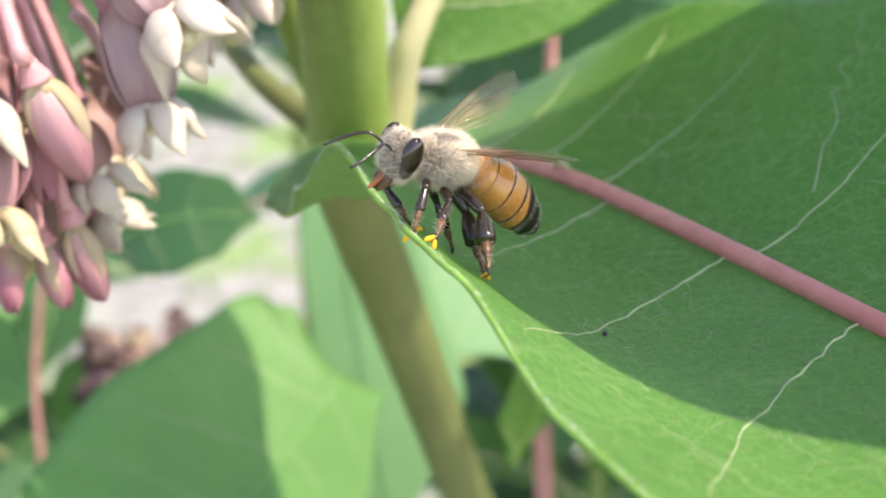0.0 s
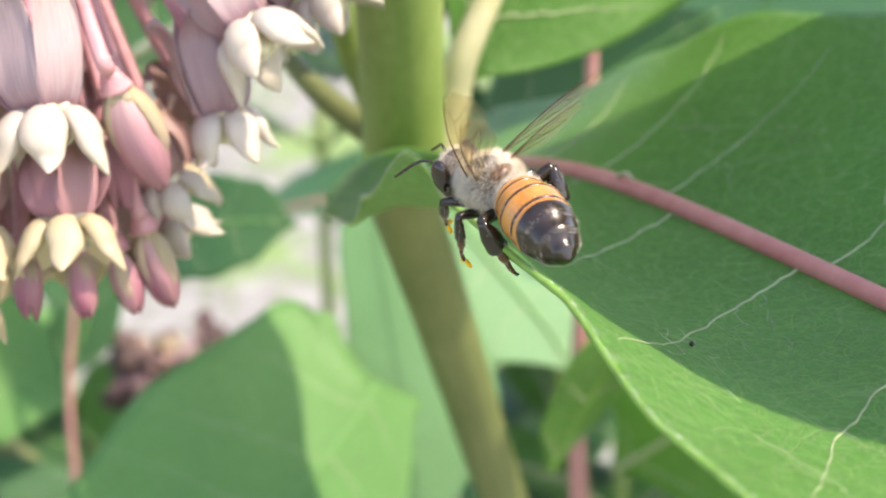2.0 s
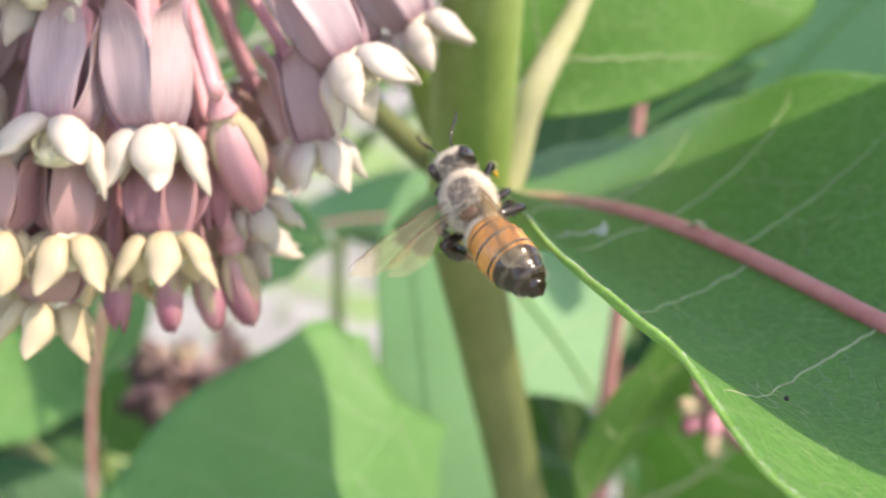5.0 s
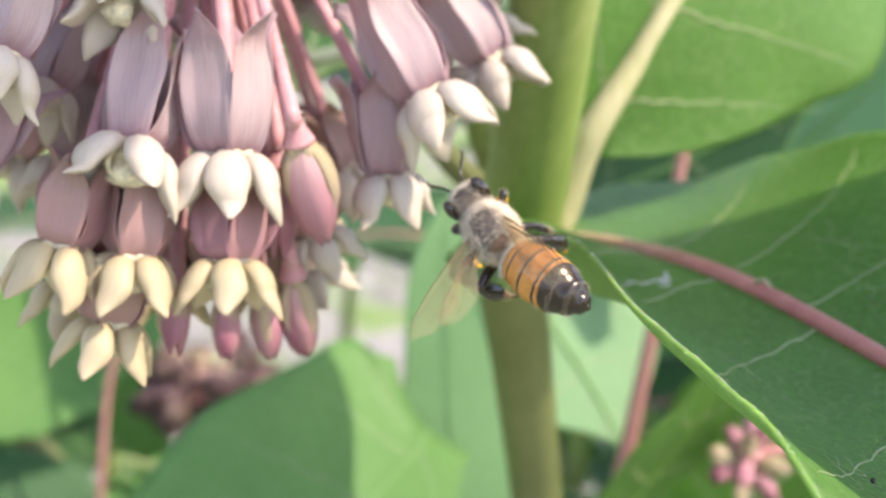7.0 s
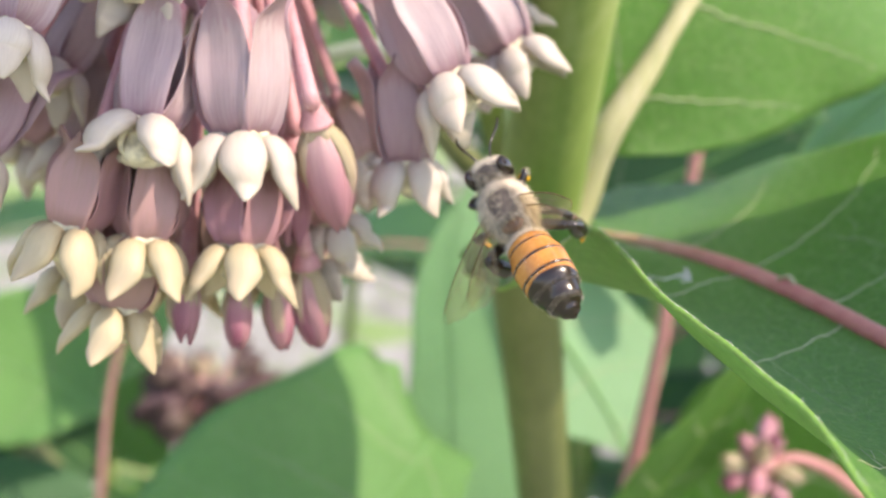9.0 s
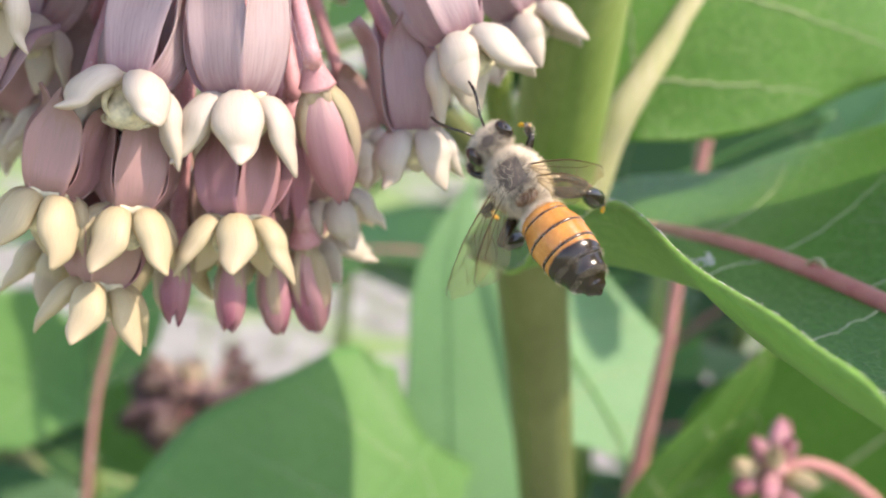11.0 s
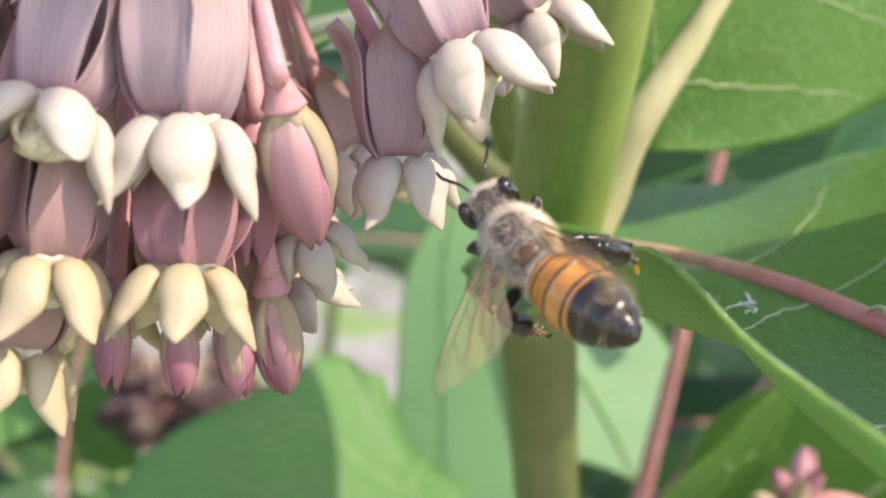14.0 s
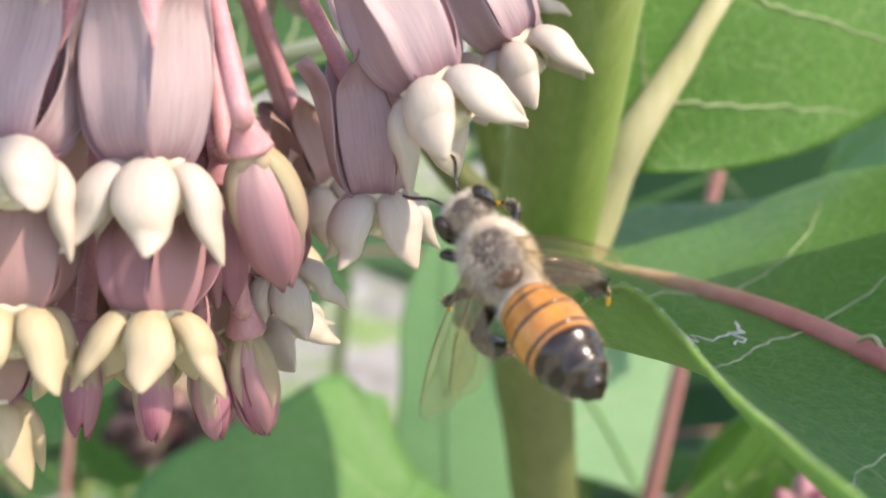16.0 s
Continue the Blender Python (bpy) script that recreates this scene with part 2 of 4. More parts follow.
def frames_along(points):
    """Tangent and two cross directions at each point, with no twist."""
    out, side = [], None
    for i, p in enumerate(points):
        t = (points[min(i + 1, len(points) - 1)] - points[max(i - 1, 0)]).normalized()
        if side is None:
            side = t.orthogonal().normalized()
        side = (side - t * side.dot(t)).normalized()
        out.append((t, side, t.cross(side)))
    return out


def tube(points, radii, sides=10, rough=0.0, seed=0):
    rnd = random.Random(seed)
    pts = [Vector(p) for p in points]
    rings = []
    for i, (p, (t, a, b)) in enumerate(zip(pts, frames_along(pts))):
        f = i / (len(pts) - 1) * (len(radii) - 1)
        k = min(int(f), len(radii) - 2)
        r = radii[k] + (radii[k + 1] - radii[k]) * (f - k)
        rings.append([p + (a * math.cos(w) + b * math.sin(w)) * r * (1 + rough * rnd.uniform(-1, 1)) for w in (2 * math.pi * j / sides for j in range(sides))])
    return loft(rings)


def tube_mesh(name, points, radii, mat, sides=10, rough=0.0):
    v, f, u = tube(points, radii, sides, rough)
    return mesh_of(name, v, f, mat, uvs=u)


def spikes_mesh(name, roots, mat, thick):
    """Fine hairs: a thin three-sided spike for each root, tip pair."""
    verts, faces = [], []
    for root, tip in roots:
        t = (tip - root).normalized()
        a = t.orthogonal().normalized() * thick
        b = t.cross(a)
        n = len(verts)
        verts += [root + a, root - a * 0.5 + b * 0.87, root - a * 0.5 - b * 0.87, tip]
        faces += [(n, n + 1, n + 3), (n + 1, n + 2, n + 3), (n + 2, n, n + 3)]
    return mesh_of(name, verts, faces, mat)


# ---------------------------------------------------------------- leaves
class Blade:
    """The surface of a leaf: a midrib through points, half widths and edge heights at stations along it."""

    def __init__(self, midrib, face, left, right, left_up, right_up, wave=(0.0, 9.0, 0.0), power=(1.4, 1.4), crease=0.0, lobe=None, bulge=None):
        self.line = spline(midrib, 12)
        self.n = len(self.line) - 1
        self.face = Vector(face).normalized()
        even = lambda v: v if callable(v) else table([i / (len(v) - 1) for i in range(len(v))], v)
        self.w = {-1: even(left), 1: even(right)}
        self.up = {-1: even(left_up), 1: even(right_up)}
        self.power = {-1: power[0], 1: power[1]}
        self.wave, self.crease = wave, crease
        self.lobe, self.lobe_side = lobe or (lambda s: 0.0), -1
        self.bulge = bulge or (lambda s: 0.0)
        self.run = [0.0]
        for a, b in zip(self.line, self.line[1:]):
            self.run.append(self.run[-1] + (b - a).length)
        self.length = self.run[-1]

    def mid(self, s):
        d = min(max(s, 0.0), 1.0) * self.length
        k = min(max(sum(1 for r in self.run if r <= d) - 1, 0), self.n - 1)
        p = self.line[k].lerp(self.line[k + 1], (d - self.run[k]) / max(1e-9, self.run[k + 1] - self.run[k]))
        lo, hi = self.line[max(k - 3, 0)], self.line[min(k + 4, self.n)]
        return p, (hi - lo).normalized()

    def at(self, s, v):
        """s: 0 to 1 from base to tip; v: -1 (left edge, seen from above with the tip ahead) to 1."""
        p, t = self.mid(s)
        right = t.cross(self.face).normalized()
        up = right.cross(t)
        h = -1 if v < 0 else 1
        a = abs(v)
        w = self.w[h](s)
        high = self.up[h](s) * a ** self.power[h]
        amp, many, phase = self.wave
        high += amp * a * a * math.sin(many * s * 2 * math.pi + phase + h)
        high += self.crease * (1 - math.exp(-a * 6))
        if h > 0:
            high += self.bulge(s) * math.sin(math.pi * a ** 1.3)
        back = self.lobe(s) * a * a if h == self.lobe_side else 0.0
        return p + right * (h * a * w) + up * high - t * back

    def normal(self, s, v):
        e = 0.004
        a = self.at(min(s + e, 1), v) - self.at(max(s - e, 0), v)
        b = self.at(s, min(v + 0.02, 1)) - self.at(s, max(v - 0.02, -1))
        n = b.cross(a)
        return n.normalized() if n.length > 1e-9 else self.face

    def blade_mesh(self, name, mats, along=60, across=24, thick=0.32, rim=True):
        top, low, uv = [], [], []
        for i in range(along + 1):
            s = i / along
            for k in range(across + 1):
                x = 2 * k / across - 1
                v = math.copysign(abs(x) ** 0.8, x)
                p, n = self.at(s, v), self.normal(s, v)
                edge = 0.7 + 0.3 * (1 - abs(v) ** 8)
                top.append(p)
                low.append(p - n * thick * edge)
                w = self.w[-1 if v < 0 else 1](s)
                uv.append((s * self.length, v * w))
        c = across + 1
        m = len(top)
        faces, slots = [], []
        for i in range(along):
            for k in range(across):
                a = i * c + k
                faces += [(a, a + c, a + c + 1, a + 1), (m + a, m + a + 1, m + a + c + 1, m + a + c)]
                slots += [0, 2 if len(mats) > 2 else 0]
            for k in (0, across):
                a = i * c + k
                faces.append((a, m + a, m + a + c, a + c) if k == 0 else (a, a + c, m + a + c, m + a))
                slots.append(1 if rim else 0)
        for k in range(across):
            faces.append((k, k + 1, m + k + 1, m + k))
            a = along * c + k
            faces.append((a, m + a, m + a + 1, a + 1))
            slots += [0, 0]
        return mesh_of(name, top + low, faces, mats, slots, uv + uv)

    def rib_mesh(self, name, mat, r0, r1, start=-0.0, sides=10, lift=0.15):
        pts, rad = [], []
        for i in range(50):
            s = i / 49 * 0.985
            pts.append(self.at(s, 0.001) + self.face * lift)
            rad.append(r0 + (r1 - r0) * s**0.7)
        return tube_mesh(name, pts, rad, mat, sides)

    def vein_mesh(self, name, mat, s0, side, reach=0.94, slant=0.12, r=0.20, sides=6, seed=0, jag=0.01):
        rnd = random.Random(seed)
        pts, rad = [], []
        count = 26
        off = 0.0
        for i in range(count + 1):
            f = i / count
            off = 0.75 * off + rnd.uniform(-1, 1) * jag * 0.4
            s = min(0.99, s0 + slant * (0.75 * f + 0.5 * f**2.6) + off * (0 if i == 0 else 1))
            v = side * reach * f
            pts.append(self.at(s, v) + self.normal(s, v) * (r * 0.25))
            rad.append(r * (1 - 0.72 * f))
        return tube_mesh(name, pts, rad, mat, sides)

    def branch_mesh(self, name, mat, a, b, r=0.1, sides=5, seed=0):
        rnd = random.Random(seed)
        pts = []
        for i in range(13):
            f = i / 12
            j = 0.008 * math.sin(f * math.pi)
            s, v = a[0] + (b[0] - a[0]) * f + rnd.uniform(-j, j), a[1] + (b[1] - a[1]) * f + rnd.uniform(-j, j) * 3
            pts.append(self.at(s, v) + self.normal(s, v) * (r * 0.2))
        return tube_mesh(name, pts, [r, r * 0.4], mat, sides)


def add_leaf(owner, blade, mats, rib_mat, rib=(0.9, 0.3), veins=8, vein_r=0.2, along=40, across=18, label="", slant=0.12, thick=0.32, vein_mat=None):
    leaf = part("leaf", blade.blade_mesh("leaf", mats, along, across, thick), owner, label)
    part("midrib", blade.rib_mesh("midrib", rib_mat, *rib), leaf)
    for i in range(veins):
        s = 0.06 + 0.80 * i / max(1, veins - 1)
        for side in (-1, 1):
            part("vein", blade.vein_mesh("vein", vein_mat or VEIN, s + 0.012 * side, side, 0.92, slant * (1 - 0.5 * s), vein_r * (1 - 0.5 * s), seed=i * 2 + side), leaf)
    return leaf


def thing(name, label, category, group="", kind=""):
    return tagged(new(name), label, category, group, kind)


def ball_at(c, r):
    ring = [[Vector((c[0] + r * math.sin(a) * math.cos(w), c[1] + r * math.sin(a) * math.sin(w) * 1.3, c[2] + r * math.cos(a))) for w in (0.0, 1.05, 2.09, 3.14, 4.19, 5.24)] for a in (0.2, 0.9, 1.6, 2.3, 2.9)]
    v, f, u = loft(ring)
    return mesh_of("speck", v, f, DARK_SPECK, uvs=u)


DARK_SPECK = plain_material("dark_speck", (0.02, 0.015, 0.01))
# the plant that the bee sits on
plant = thing("milkweed_plant", "green milkweed plant with broad leaves and pink midribs", "plant")
UPPER = [(-9.9, 116.0, 583), (-9.5, 110.5, 598), (-9.1, 104.5, 615), (-8.6, 96, 640), (-8.2, 84, 672), (-8, 70, 710)]
LOWER = [(-9.9, 117.0, 585), (-10.2, 118.2, 578), (-6.8, 129.5, 560), (-1.2, 148.5, 530), (8, 180, 480), (14, 210, 400), (16, 225, 250), (17, 228, -5)]
part("stem", tube_mesh("stem", spline(UPPER, 8), [3.9, 3.8, 3.7, 3.5, 3.3], STEM, 20, 0.012), plant, "thick downy green stem")
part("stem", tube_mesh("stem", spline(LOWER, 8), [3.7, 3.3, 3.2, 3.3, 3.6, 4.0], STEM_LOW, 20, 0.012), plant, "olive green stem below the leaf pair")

# the leaf under the bee
NEAR = Blade([(-7.5, 117.5, 581.4), (-0.9, 104, 585.2), (5.8, 90.6, 587.4), (14.2, 69.2, 588.5), (23.2, 46, 588.6), (32.5, 22, 587), (42, -4, 582)], (0.0, 0.0, 1.0),
             table([0, 0.03, 0.08, 0.12, 0.16, 0.22, 0.35, 0.5, 0.65, 0.8, 0.92, 1], [2, 13, 18, 21.5, 23, 22, 21, 22.5, 21, 17, 10, 0.2]),
             table([0, 0.05, 0.11, 0.17, 0.23, 0.29, 0.385, 0.43, 0.47, 0.55, 0.65, 0.8, 0.92, 1], [2, 13.5, 16.5, 17.8, 18.9, 18.5, 19.9, 21.1, 21.1, 21.4, 20.5, 16, 9, 0.2]),
             table([0, 0.04, 0.08, 0.12, 0.2, 0.4, 0.6, 0.8, 1], [2.5, 4, 4, 6.5, 10, 12.5, 10, 5, 0]),
             table([0, 0.08, 0.16, 0.22, 0.29, 0.385, 0.43, 0.47, 0.55, 0.68, 0.85, 1], [0, -1.2, -1.0, 1.8, 6.1, 5.8, 6.4, 5.9, 3.2, 2.3, 1.2, 0]),
             (0.25, 3.6, 0.8), (1.4, 2.5), 0.2, table([0, 0.04, 0.12, 0.25], [9, 15, 9, 0]), table([0, 0.04, 0.09, 0.15, 0.21, 0.28, 0.4, 0.55, 0.75], [0, 2.4, 3.0, 1.6, 0, -1.0, -1.5, -1.2, 0]))
bee_leaf = part("leaf", NEAR.blade_mesh("leaf", [LEAF, RIM, LEAF_UNDER], 140, 48, 0.45), plant, "broad green leaf with pink midrib and curled edge")
part("midrib", NEAR.rib_mesh("midrib", NEAR_RIB, 1.0, 0.4, sides=14), bee_leaf, "pink midrib")
NEAR_VEINS = {1: (0.13, 0.21, 0.30, 0.405, 0.49, 0.58, 0.67, 0.76), -1: (0.14, 0.205, 0.278, 0.412, 0.50, 0.58, 0.66, 0.75)}
for side, starts in NEAR_VEINS.items():
    for i, s0 in enumerate(starts):
        part("vein", NEAR.vein_mesh("vein", VEIN, s0, side, 0.92 if i % 2 else 0.84, 0.075 if side > 0 else -0.022, (0.11 if side > 0 else 0.10) - 0.006 * i, seed=i * 2 + side, jag=0.0045 if side > 0 else 0.003), bee_leaf)
part("vein", NEAR.branch_mesh("vein", VEIN, (0.397, -0.30), (0.31, -0.92), 0.07, seed=80), bee_leaf)
rnd = random.Random(4)
for i in range(32):
    side = rnd.choice((-1, 1))
    v0 = side * rnd.uniform(0.2, 0.75)
    s0 = rnd.choice(NEAR_VEINS[side][1:]) + (0.06 * abs(v0) if side > 0 else 0.0)
    part("vein", NEAR.branch_mesh("vein", VEIN, (s0, v0), (min(0.95, s0 + rnd.uniform(0.03, 0.07)), v0 + side * rnd.uniform(-0.15, 0.2)), 0.026, seed=i), bee_leaf)
# a dry curl on the midrib and a dark speck
part("dry_curl", tube_mesh("dry_curl", spline([Vector(q) + Vector((-0.5, -0.6, -0.9)) for q in ((6.4, 90.0, 588.3), (6.6, 89.5, 589.3), (7.1, 88.9, 589.8), (7.5, 88.5, 589.3), (7.7, 88.2, 588.8), (8.2, 87.7, 588.7), (8.9, 87.1, 588.9))], 5), [0.1, 0.17, 0.15, 0.07], YELLOW_RIB, 8), bee_leaf, "dry tan curl")
part("dry_fibre", NEAR.branch_mesh("dry_fibre", FUZZ, (0.195, 0.22), (0.225, 0.36), 0.12, seed=91), bee_leaf, "pale torn fibre")
part("dry_fibre", NEAR.branch_mesh("dry_fibre", FUZZ, (0.207, 0.28), (0.225, 0.56), 0.06, seed=92), bee_leaf, "pale torn fibre")
part("speck", ball_at((4.6, 55.3, 590.4), 0.14), bee_leaf, "black speck")

rnd = random.Random(8)
fuzz = []
for i in range(800):
    s, v = rnd.uniform(0.08, 0.7), rnd.choice((1.0, 1.0, 0.99))
    p = NEAR.at(s, v)
    out = (NEAR.at(s, 1.0) - NEAR.at(s, 0.95)).normalized()
    fuzz.append((p, p + (out + Vector((rnd.gauss(0, 0.5), rnd.gauss(0, 0.5), rnd.gauss(0, 0.5)))).normalized() * rnd.uniform(0.12, 0.3)))
tagged(part("edge_hair", spikes_mesh("edge_hair", fuzz, FUZZ, 0.012), bee_leaf), kind="stuff")
fuzz = []
for i in range(1600):
    k, w = rnd.uniform(0, 0.62), rnd.uniform(0, 2 * math.pi)
    line = spline(UPPER, 8)
    q = k * (len(line) - 1)
    c = line[int(q)].lerp(line[int(q) + 1], q - int(q))
    n = Vector((math.cos(w), math.sin(w), 0.25)).normalized()
    fuzz.append((c + n * 3.75, c + n * (3.75 + rnd.uniform(0.2, 0.45)) + Vector((rnd.gauss(0, 0.12), rnd.gauss(0, 0.12), rnd.gauss(0, 0.12)))))
tagged(part("stem_hair", spikes_mesh("stem_hair", fuzz, FUZZ, 0.012), plant), kind="stuff")

# the upright leaf on the same node
UPLEAF = Blade([(-4.5, 119, 590), (-3.7, 118.7, 592.3), (2.4, 121.7, 604.4), (8.8, 128.5, 616), (17.5, 140, 630), (30, 155, 648)], (0.3, -0.85, 0.35),
               [0.8, 7, 12, 14, 14, 10, 0.2], fair([0, 0.05, 0.12, 0.2, 0.33, 0.5, 0.67, 0.85, 1], [0.6, 7.5, 14, 18.5, 24, 21, 17, 9, 0.2]), [0, 0, 0, 0], [0, -3, -6, -6, 0], (0.9, 2.2, 0.5))
add_leaf(plant, UPLEAF, [LEAF, RIM], YELLOW_RIB, (1.25, 0.4), 7, 0.15, 50, 24, "sunlit green leaf with a thick yellow midrib", 0.10)
part("petiole", tube_mesh("petiole", spline([(-7.6, 119, 580.5), (-6.0, 119.4, 584.5), (-5.0, 118.9, 588.8), (-3.7, 118.5, 592.4), (-0.6, 119.9, 598.3), (2.4, 121.7, 604.4)], 5), [2.4, 2.1, 1.8, 1.5, 1.2, 0.6], YELLOW_RIB, 14), plant, "pale yellow petiole")
# this petiole lies in shade, which the darker lower-stem colour stands in for
part("petiole", tube_mesh("petiole", spline([(-10, 118, 583.5), (-14.4, 120, 585.6), (-18.4, 122.5, 588.6), (-22.4, 127, 592.6), (-25, 131, 595)], 5), [1.9, 1.3, 1.1, 1.0], STEM_LOW, 14), plant, "green petiole with its shade in the dark colour")
LEFTLEAF = Blade([(-24, 129, 595.3), (-28, 138, 594), (-36, 150, 590), (-46, 160, 584), (-58, 170, 576)], (0.1, -0.75, 0.65),
                 [0.8, 13, 15, 11, 0.2], [0.8, 13, 16, 12, 0.2], [0, 2, 2, 0], [0, 3, 3, 0])
add_leaf(plant, LEFTLEAF, [LEAF, RIM], YELLOW_RIB, (1.5, 0.5), 6, 0.25, 36, 18, "shaded green leaf behind the flower head")
SIDE_LOW = Blade([(-58, 210, 541), (-52, 207, 545), (-44, 205, 547.5), (-36, 204, 548), (-30, 203, 547)], (0.05, -0.75, 0.6),
                 [0.8, 7, 9, 7, 0.2], [0.8, 8, 10, 8, 0.2], [0, 1, 1, 0], [0, 1, 1, 0])
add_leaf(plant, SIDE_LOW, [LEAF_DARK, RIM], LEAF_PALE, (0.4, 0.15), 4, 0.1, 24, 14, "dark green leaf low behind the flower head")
part("peduncle", tube_mesh("peduncle", spline([(-11, 122, 582.5), (-14.3, 124.3, 590.4), (-15.3, 122, 596.3), (-15.6, 119.1, 603.4), (-16, 112, 622), (-21, 104, 634), (-31, 98.5, 632), (-36.5, 98, 620)], 6), [1.5, 1.4, 1.3, 1.5], STEM, 12), plant, "pale green flower stalk")
# the higher leaf whose shade falls on the leaf below
SHADE = Blade([(-7, 96.5, 632), (11, 86.3, 634), (24, 75, 636), (42.7, 63.2, 637), (64, 49.9, 637), (85, 36.5, 634)], (0, 0, 1),
              [0.8, 7, 27, 33, 28, 0.2], [0.8, 0.9, 13, 22.5, 21, 0.2], [0, 1, 1, 0], [0, 1, 1, 0])
HIGH = Blade([(-8, 84, 672), (2, 80, 679), (9, 67, 684), (14, 52, 685), (19, 31, 682)], (0, 0, 1),
             [0.8, 6, 10, 9, 0.2], [0.8, 6, 10, 9, 0.2], [0, 1, 1, 0], [0, 1, 1, 0])
add_leaf(plant, HIGH, [LEAF, RIM], PINK_RIB, (1.0, 0.4), 5, 0.2, 30, 14, "green leaf near the top of the stem")
add_leaf(plant, SHADE, [LEAF, RIM], PINK_RIB, (1.2, 0.4), 6, 0.25, 40, 18, "broad green leaf higher on the stem")

# lower leaves of the same plant
LOW_A = Blade([(-17.0, 174.2, 531.5), (-20.5, 166.5, 529.5), (-28.1, 150.5, 526.5), (-35.5, 127.7, 526), (-42, 100, 522)], (0.05, -0.62, 0.8),
              [7, 13, 18, 18, 0.2], table([0, 0.05, 0.15, 0.35, 0.6, 0.8, 1], [10, 15, 19, 23.5, 21, 14, 0.2]), [0, 1, 1, 0], [6, 8, 8, 6, 0], lobe=table([0, 0.1, 0.35], [4, 10, 0]))
LOW_A.lobe_side = 1
add_leaf(plant, LOW_A, [LEAF_MID, RIM], LEAF_PALE, (0.34, 0.15), 6, 0.12, 40, 20, "broad green leaf low on the plant")
LOW_B = Blade([(-10.8, 172, 500), (-14.9, 182, 535.6), (-17, 189, 556.4), (-14, 196, 568)], (0.15, -0.8, 0.45),
              [0.8, 8, 6, 0.2], [0.8, 16, 13, 0.2], [0, 0, 0], [0, -3, 0])
add_leaf(plant, LOW_B, [LEAF_BLUISH, RIM], LEAF_BLUISH, (0.22, 0.1), 2, 0.04, 36, 18, "pale green leaf behind the stem")
LOW_C = Blade([(-10, 210, 556), (0, 202, 542), (9, 194, 532), (15, 187, 524)], (0.15, -0.75, 0.6),
              [0.8, 13, 15, 0.2], [0.8, 14, 15, 0.2], [0, 0, 0], [0, 0, 0])
add_leaf(plant, LOW_C, [LEAF_GLAUCOUS, RIM], LEAF_PALE, (0.6, 0.3), 5, 0.2, 36, 18, "pale bluish green leaf behind the stem")


# ---------------------------------------------------------------- flowers
def hood_mesh(name, seed, mat):
    """One hood of the corona: a swollen scoop that ends in a point. The flower looks along +z, the hood stands out along +x."""
    r = random.Random(seed)
    j = lambda a: r.uniform(-a, a)
    spine = spline([(0.5, 0, 0.55), (0.95, 0, 0.4), (1.5 + j(0.08), 0, 0.6), (1.95 + j(0.12), j(0.08), 1.2), (2.35 + j(0.15), j(0.12), 2.0), (2.78 + j(0.2), j(0.15), 2.8), (3.25 + j(0.25), j(0.2), 3.6 + j(0.2))], 5)
    plump = 1 + j(0.1)
    wide = fair([0, 0.15, 0.35, 0.58, 0.78, 0.92, 1], [0.32, 0.58, 0.98 * plump, 1.12 * plump, 0.84, 0.42, 0.10])
    deep = fair([0, 0.15, 0.35, 0.58, 0.78, 0.92, 1], [0.28, 0.50, 0.74, 0.74, 0.50, 0.24, 0.07])
    skew = j(0.18)
    rings = []
    for i, (p, (t, _, _)) in enumerate(zip(spine, frames_along(spine))):
        f = i / (len(spine) - 1)
        side = Vector((0, 1, 0))
        out = side.cross(t).normalized()
        ring = []
        for k in range(12):
            w = 2 * math.pi * k / 12
            c, s = math.cos(w), math.sin(w)
            dent = 0.45 * max(0.0, -s) ** 2 * (1 if f > 0.15 else 0)
            ring.append(p + side * (c * wide(f) * (1 + 0.05 * math.sin(7 * f + 2 * c + seed)) + skew * f * f) + out * s * deep(f) * (1 - dent))
        rings.append(ring)
    v, fc, u = loft(rings)
    return mesh_of(name, v, fc, mat, uvs=u)


def petal_mesh(name, seed, mat, length=7.2, spread=1.65, wide=1.42, curl=0.9):
    """A petal bent back along the stalk (-z): with its neighbours it makes a bell, round at the neck, its rim turned at the tip."""
    r = random.Random(seed)
    j = lambda a: r.uniform(-a, a)
    b = spread
    spine = spline([(0.7, 0, 0.25), (b * 0.62, 0, 0.1), (b * 0.9 + j(0.06), 0, -0.65), (b + j(0.08), j(0.05), -length * 0.30), (b * 0.98 + j(0.12), j(0.1), -length * 0.55), (b * 1.0 + j(0.2), j(0.2), -length * 0.8), (b + curl + j(0.45), j(0.4), -length)], 4)
    width = fair([0, 0.12, 0.26, 0.45, 0.65, 0.82, 0.94, 1], [0.5, 1.0, wide * 0.80, wide * 0.95, wide, wide * 0.74, wide * 0.32, 0.06])
    fold = j(0.5)
    rings = []
    for i, (p, (t, _, _)) in enumerate(zip(spine, frames_along(spine))):
        f = i / (len(spine) - 1)
        side = Vector((0, 1, 0))
        out = side.cross(t).normalized()
        ring = []
        for k in range(22):
            w = 2 * math.pi * k / 22
            c, s = math.cos(w), math.sin(w)
            cup = (c * width(f)) ** 2 / (2.1 * b) * (1 - 0.75 * f)
            crease = 0.26 * math.exp(-(((c - 0.25 * fold) / 0.2) ** 2)) * math.sin(math.pi * f) + 0.07 * math.cos(5 * math.pi * c + fold) * math.sin(math.pi * min(1.0, f * 1.2))
            edge = 0.45 * f * c * abs(c) * math.sin(5 * f + seed)
            ring.append(p + side * c * width(f) + out * (s * 0.10 - cup - crease + edge + 0.05 * math.sin(9 * f + 3 * c + seed)))
        rings.append(ring)
    v, fc, u = loft(rings)
    return mesh_of(name, v, fc, mat, uvs=u)


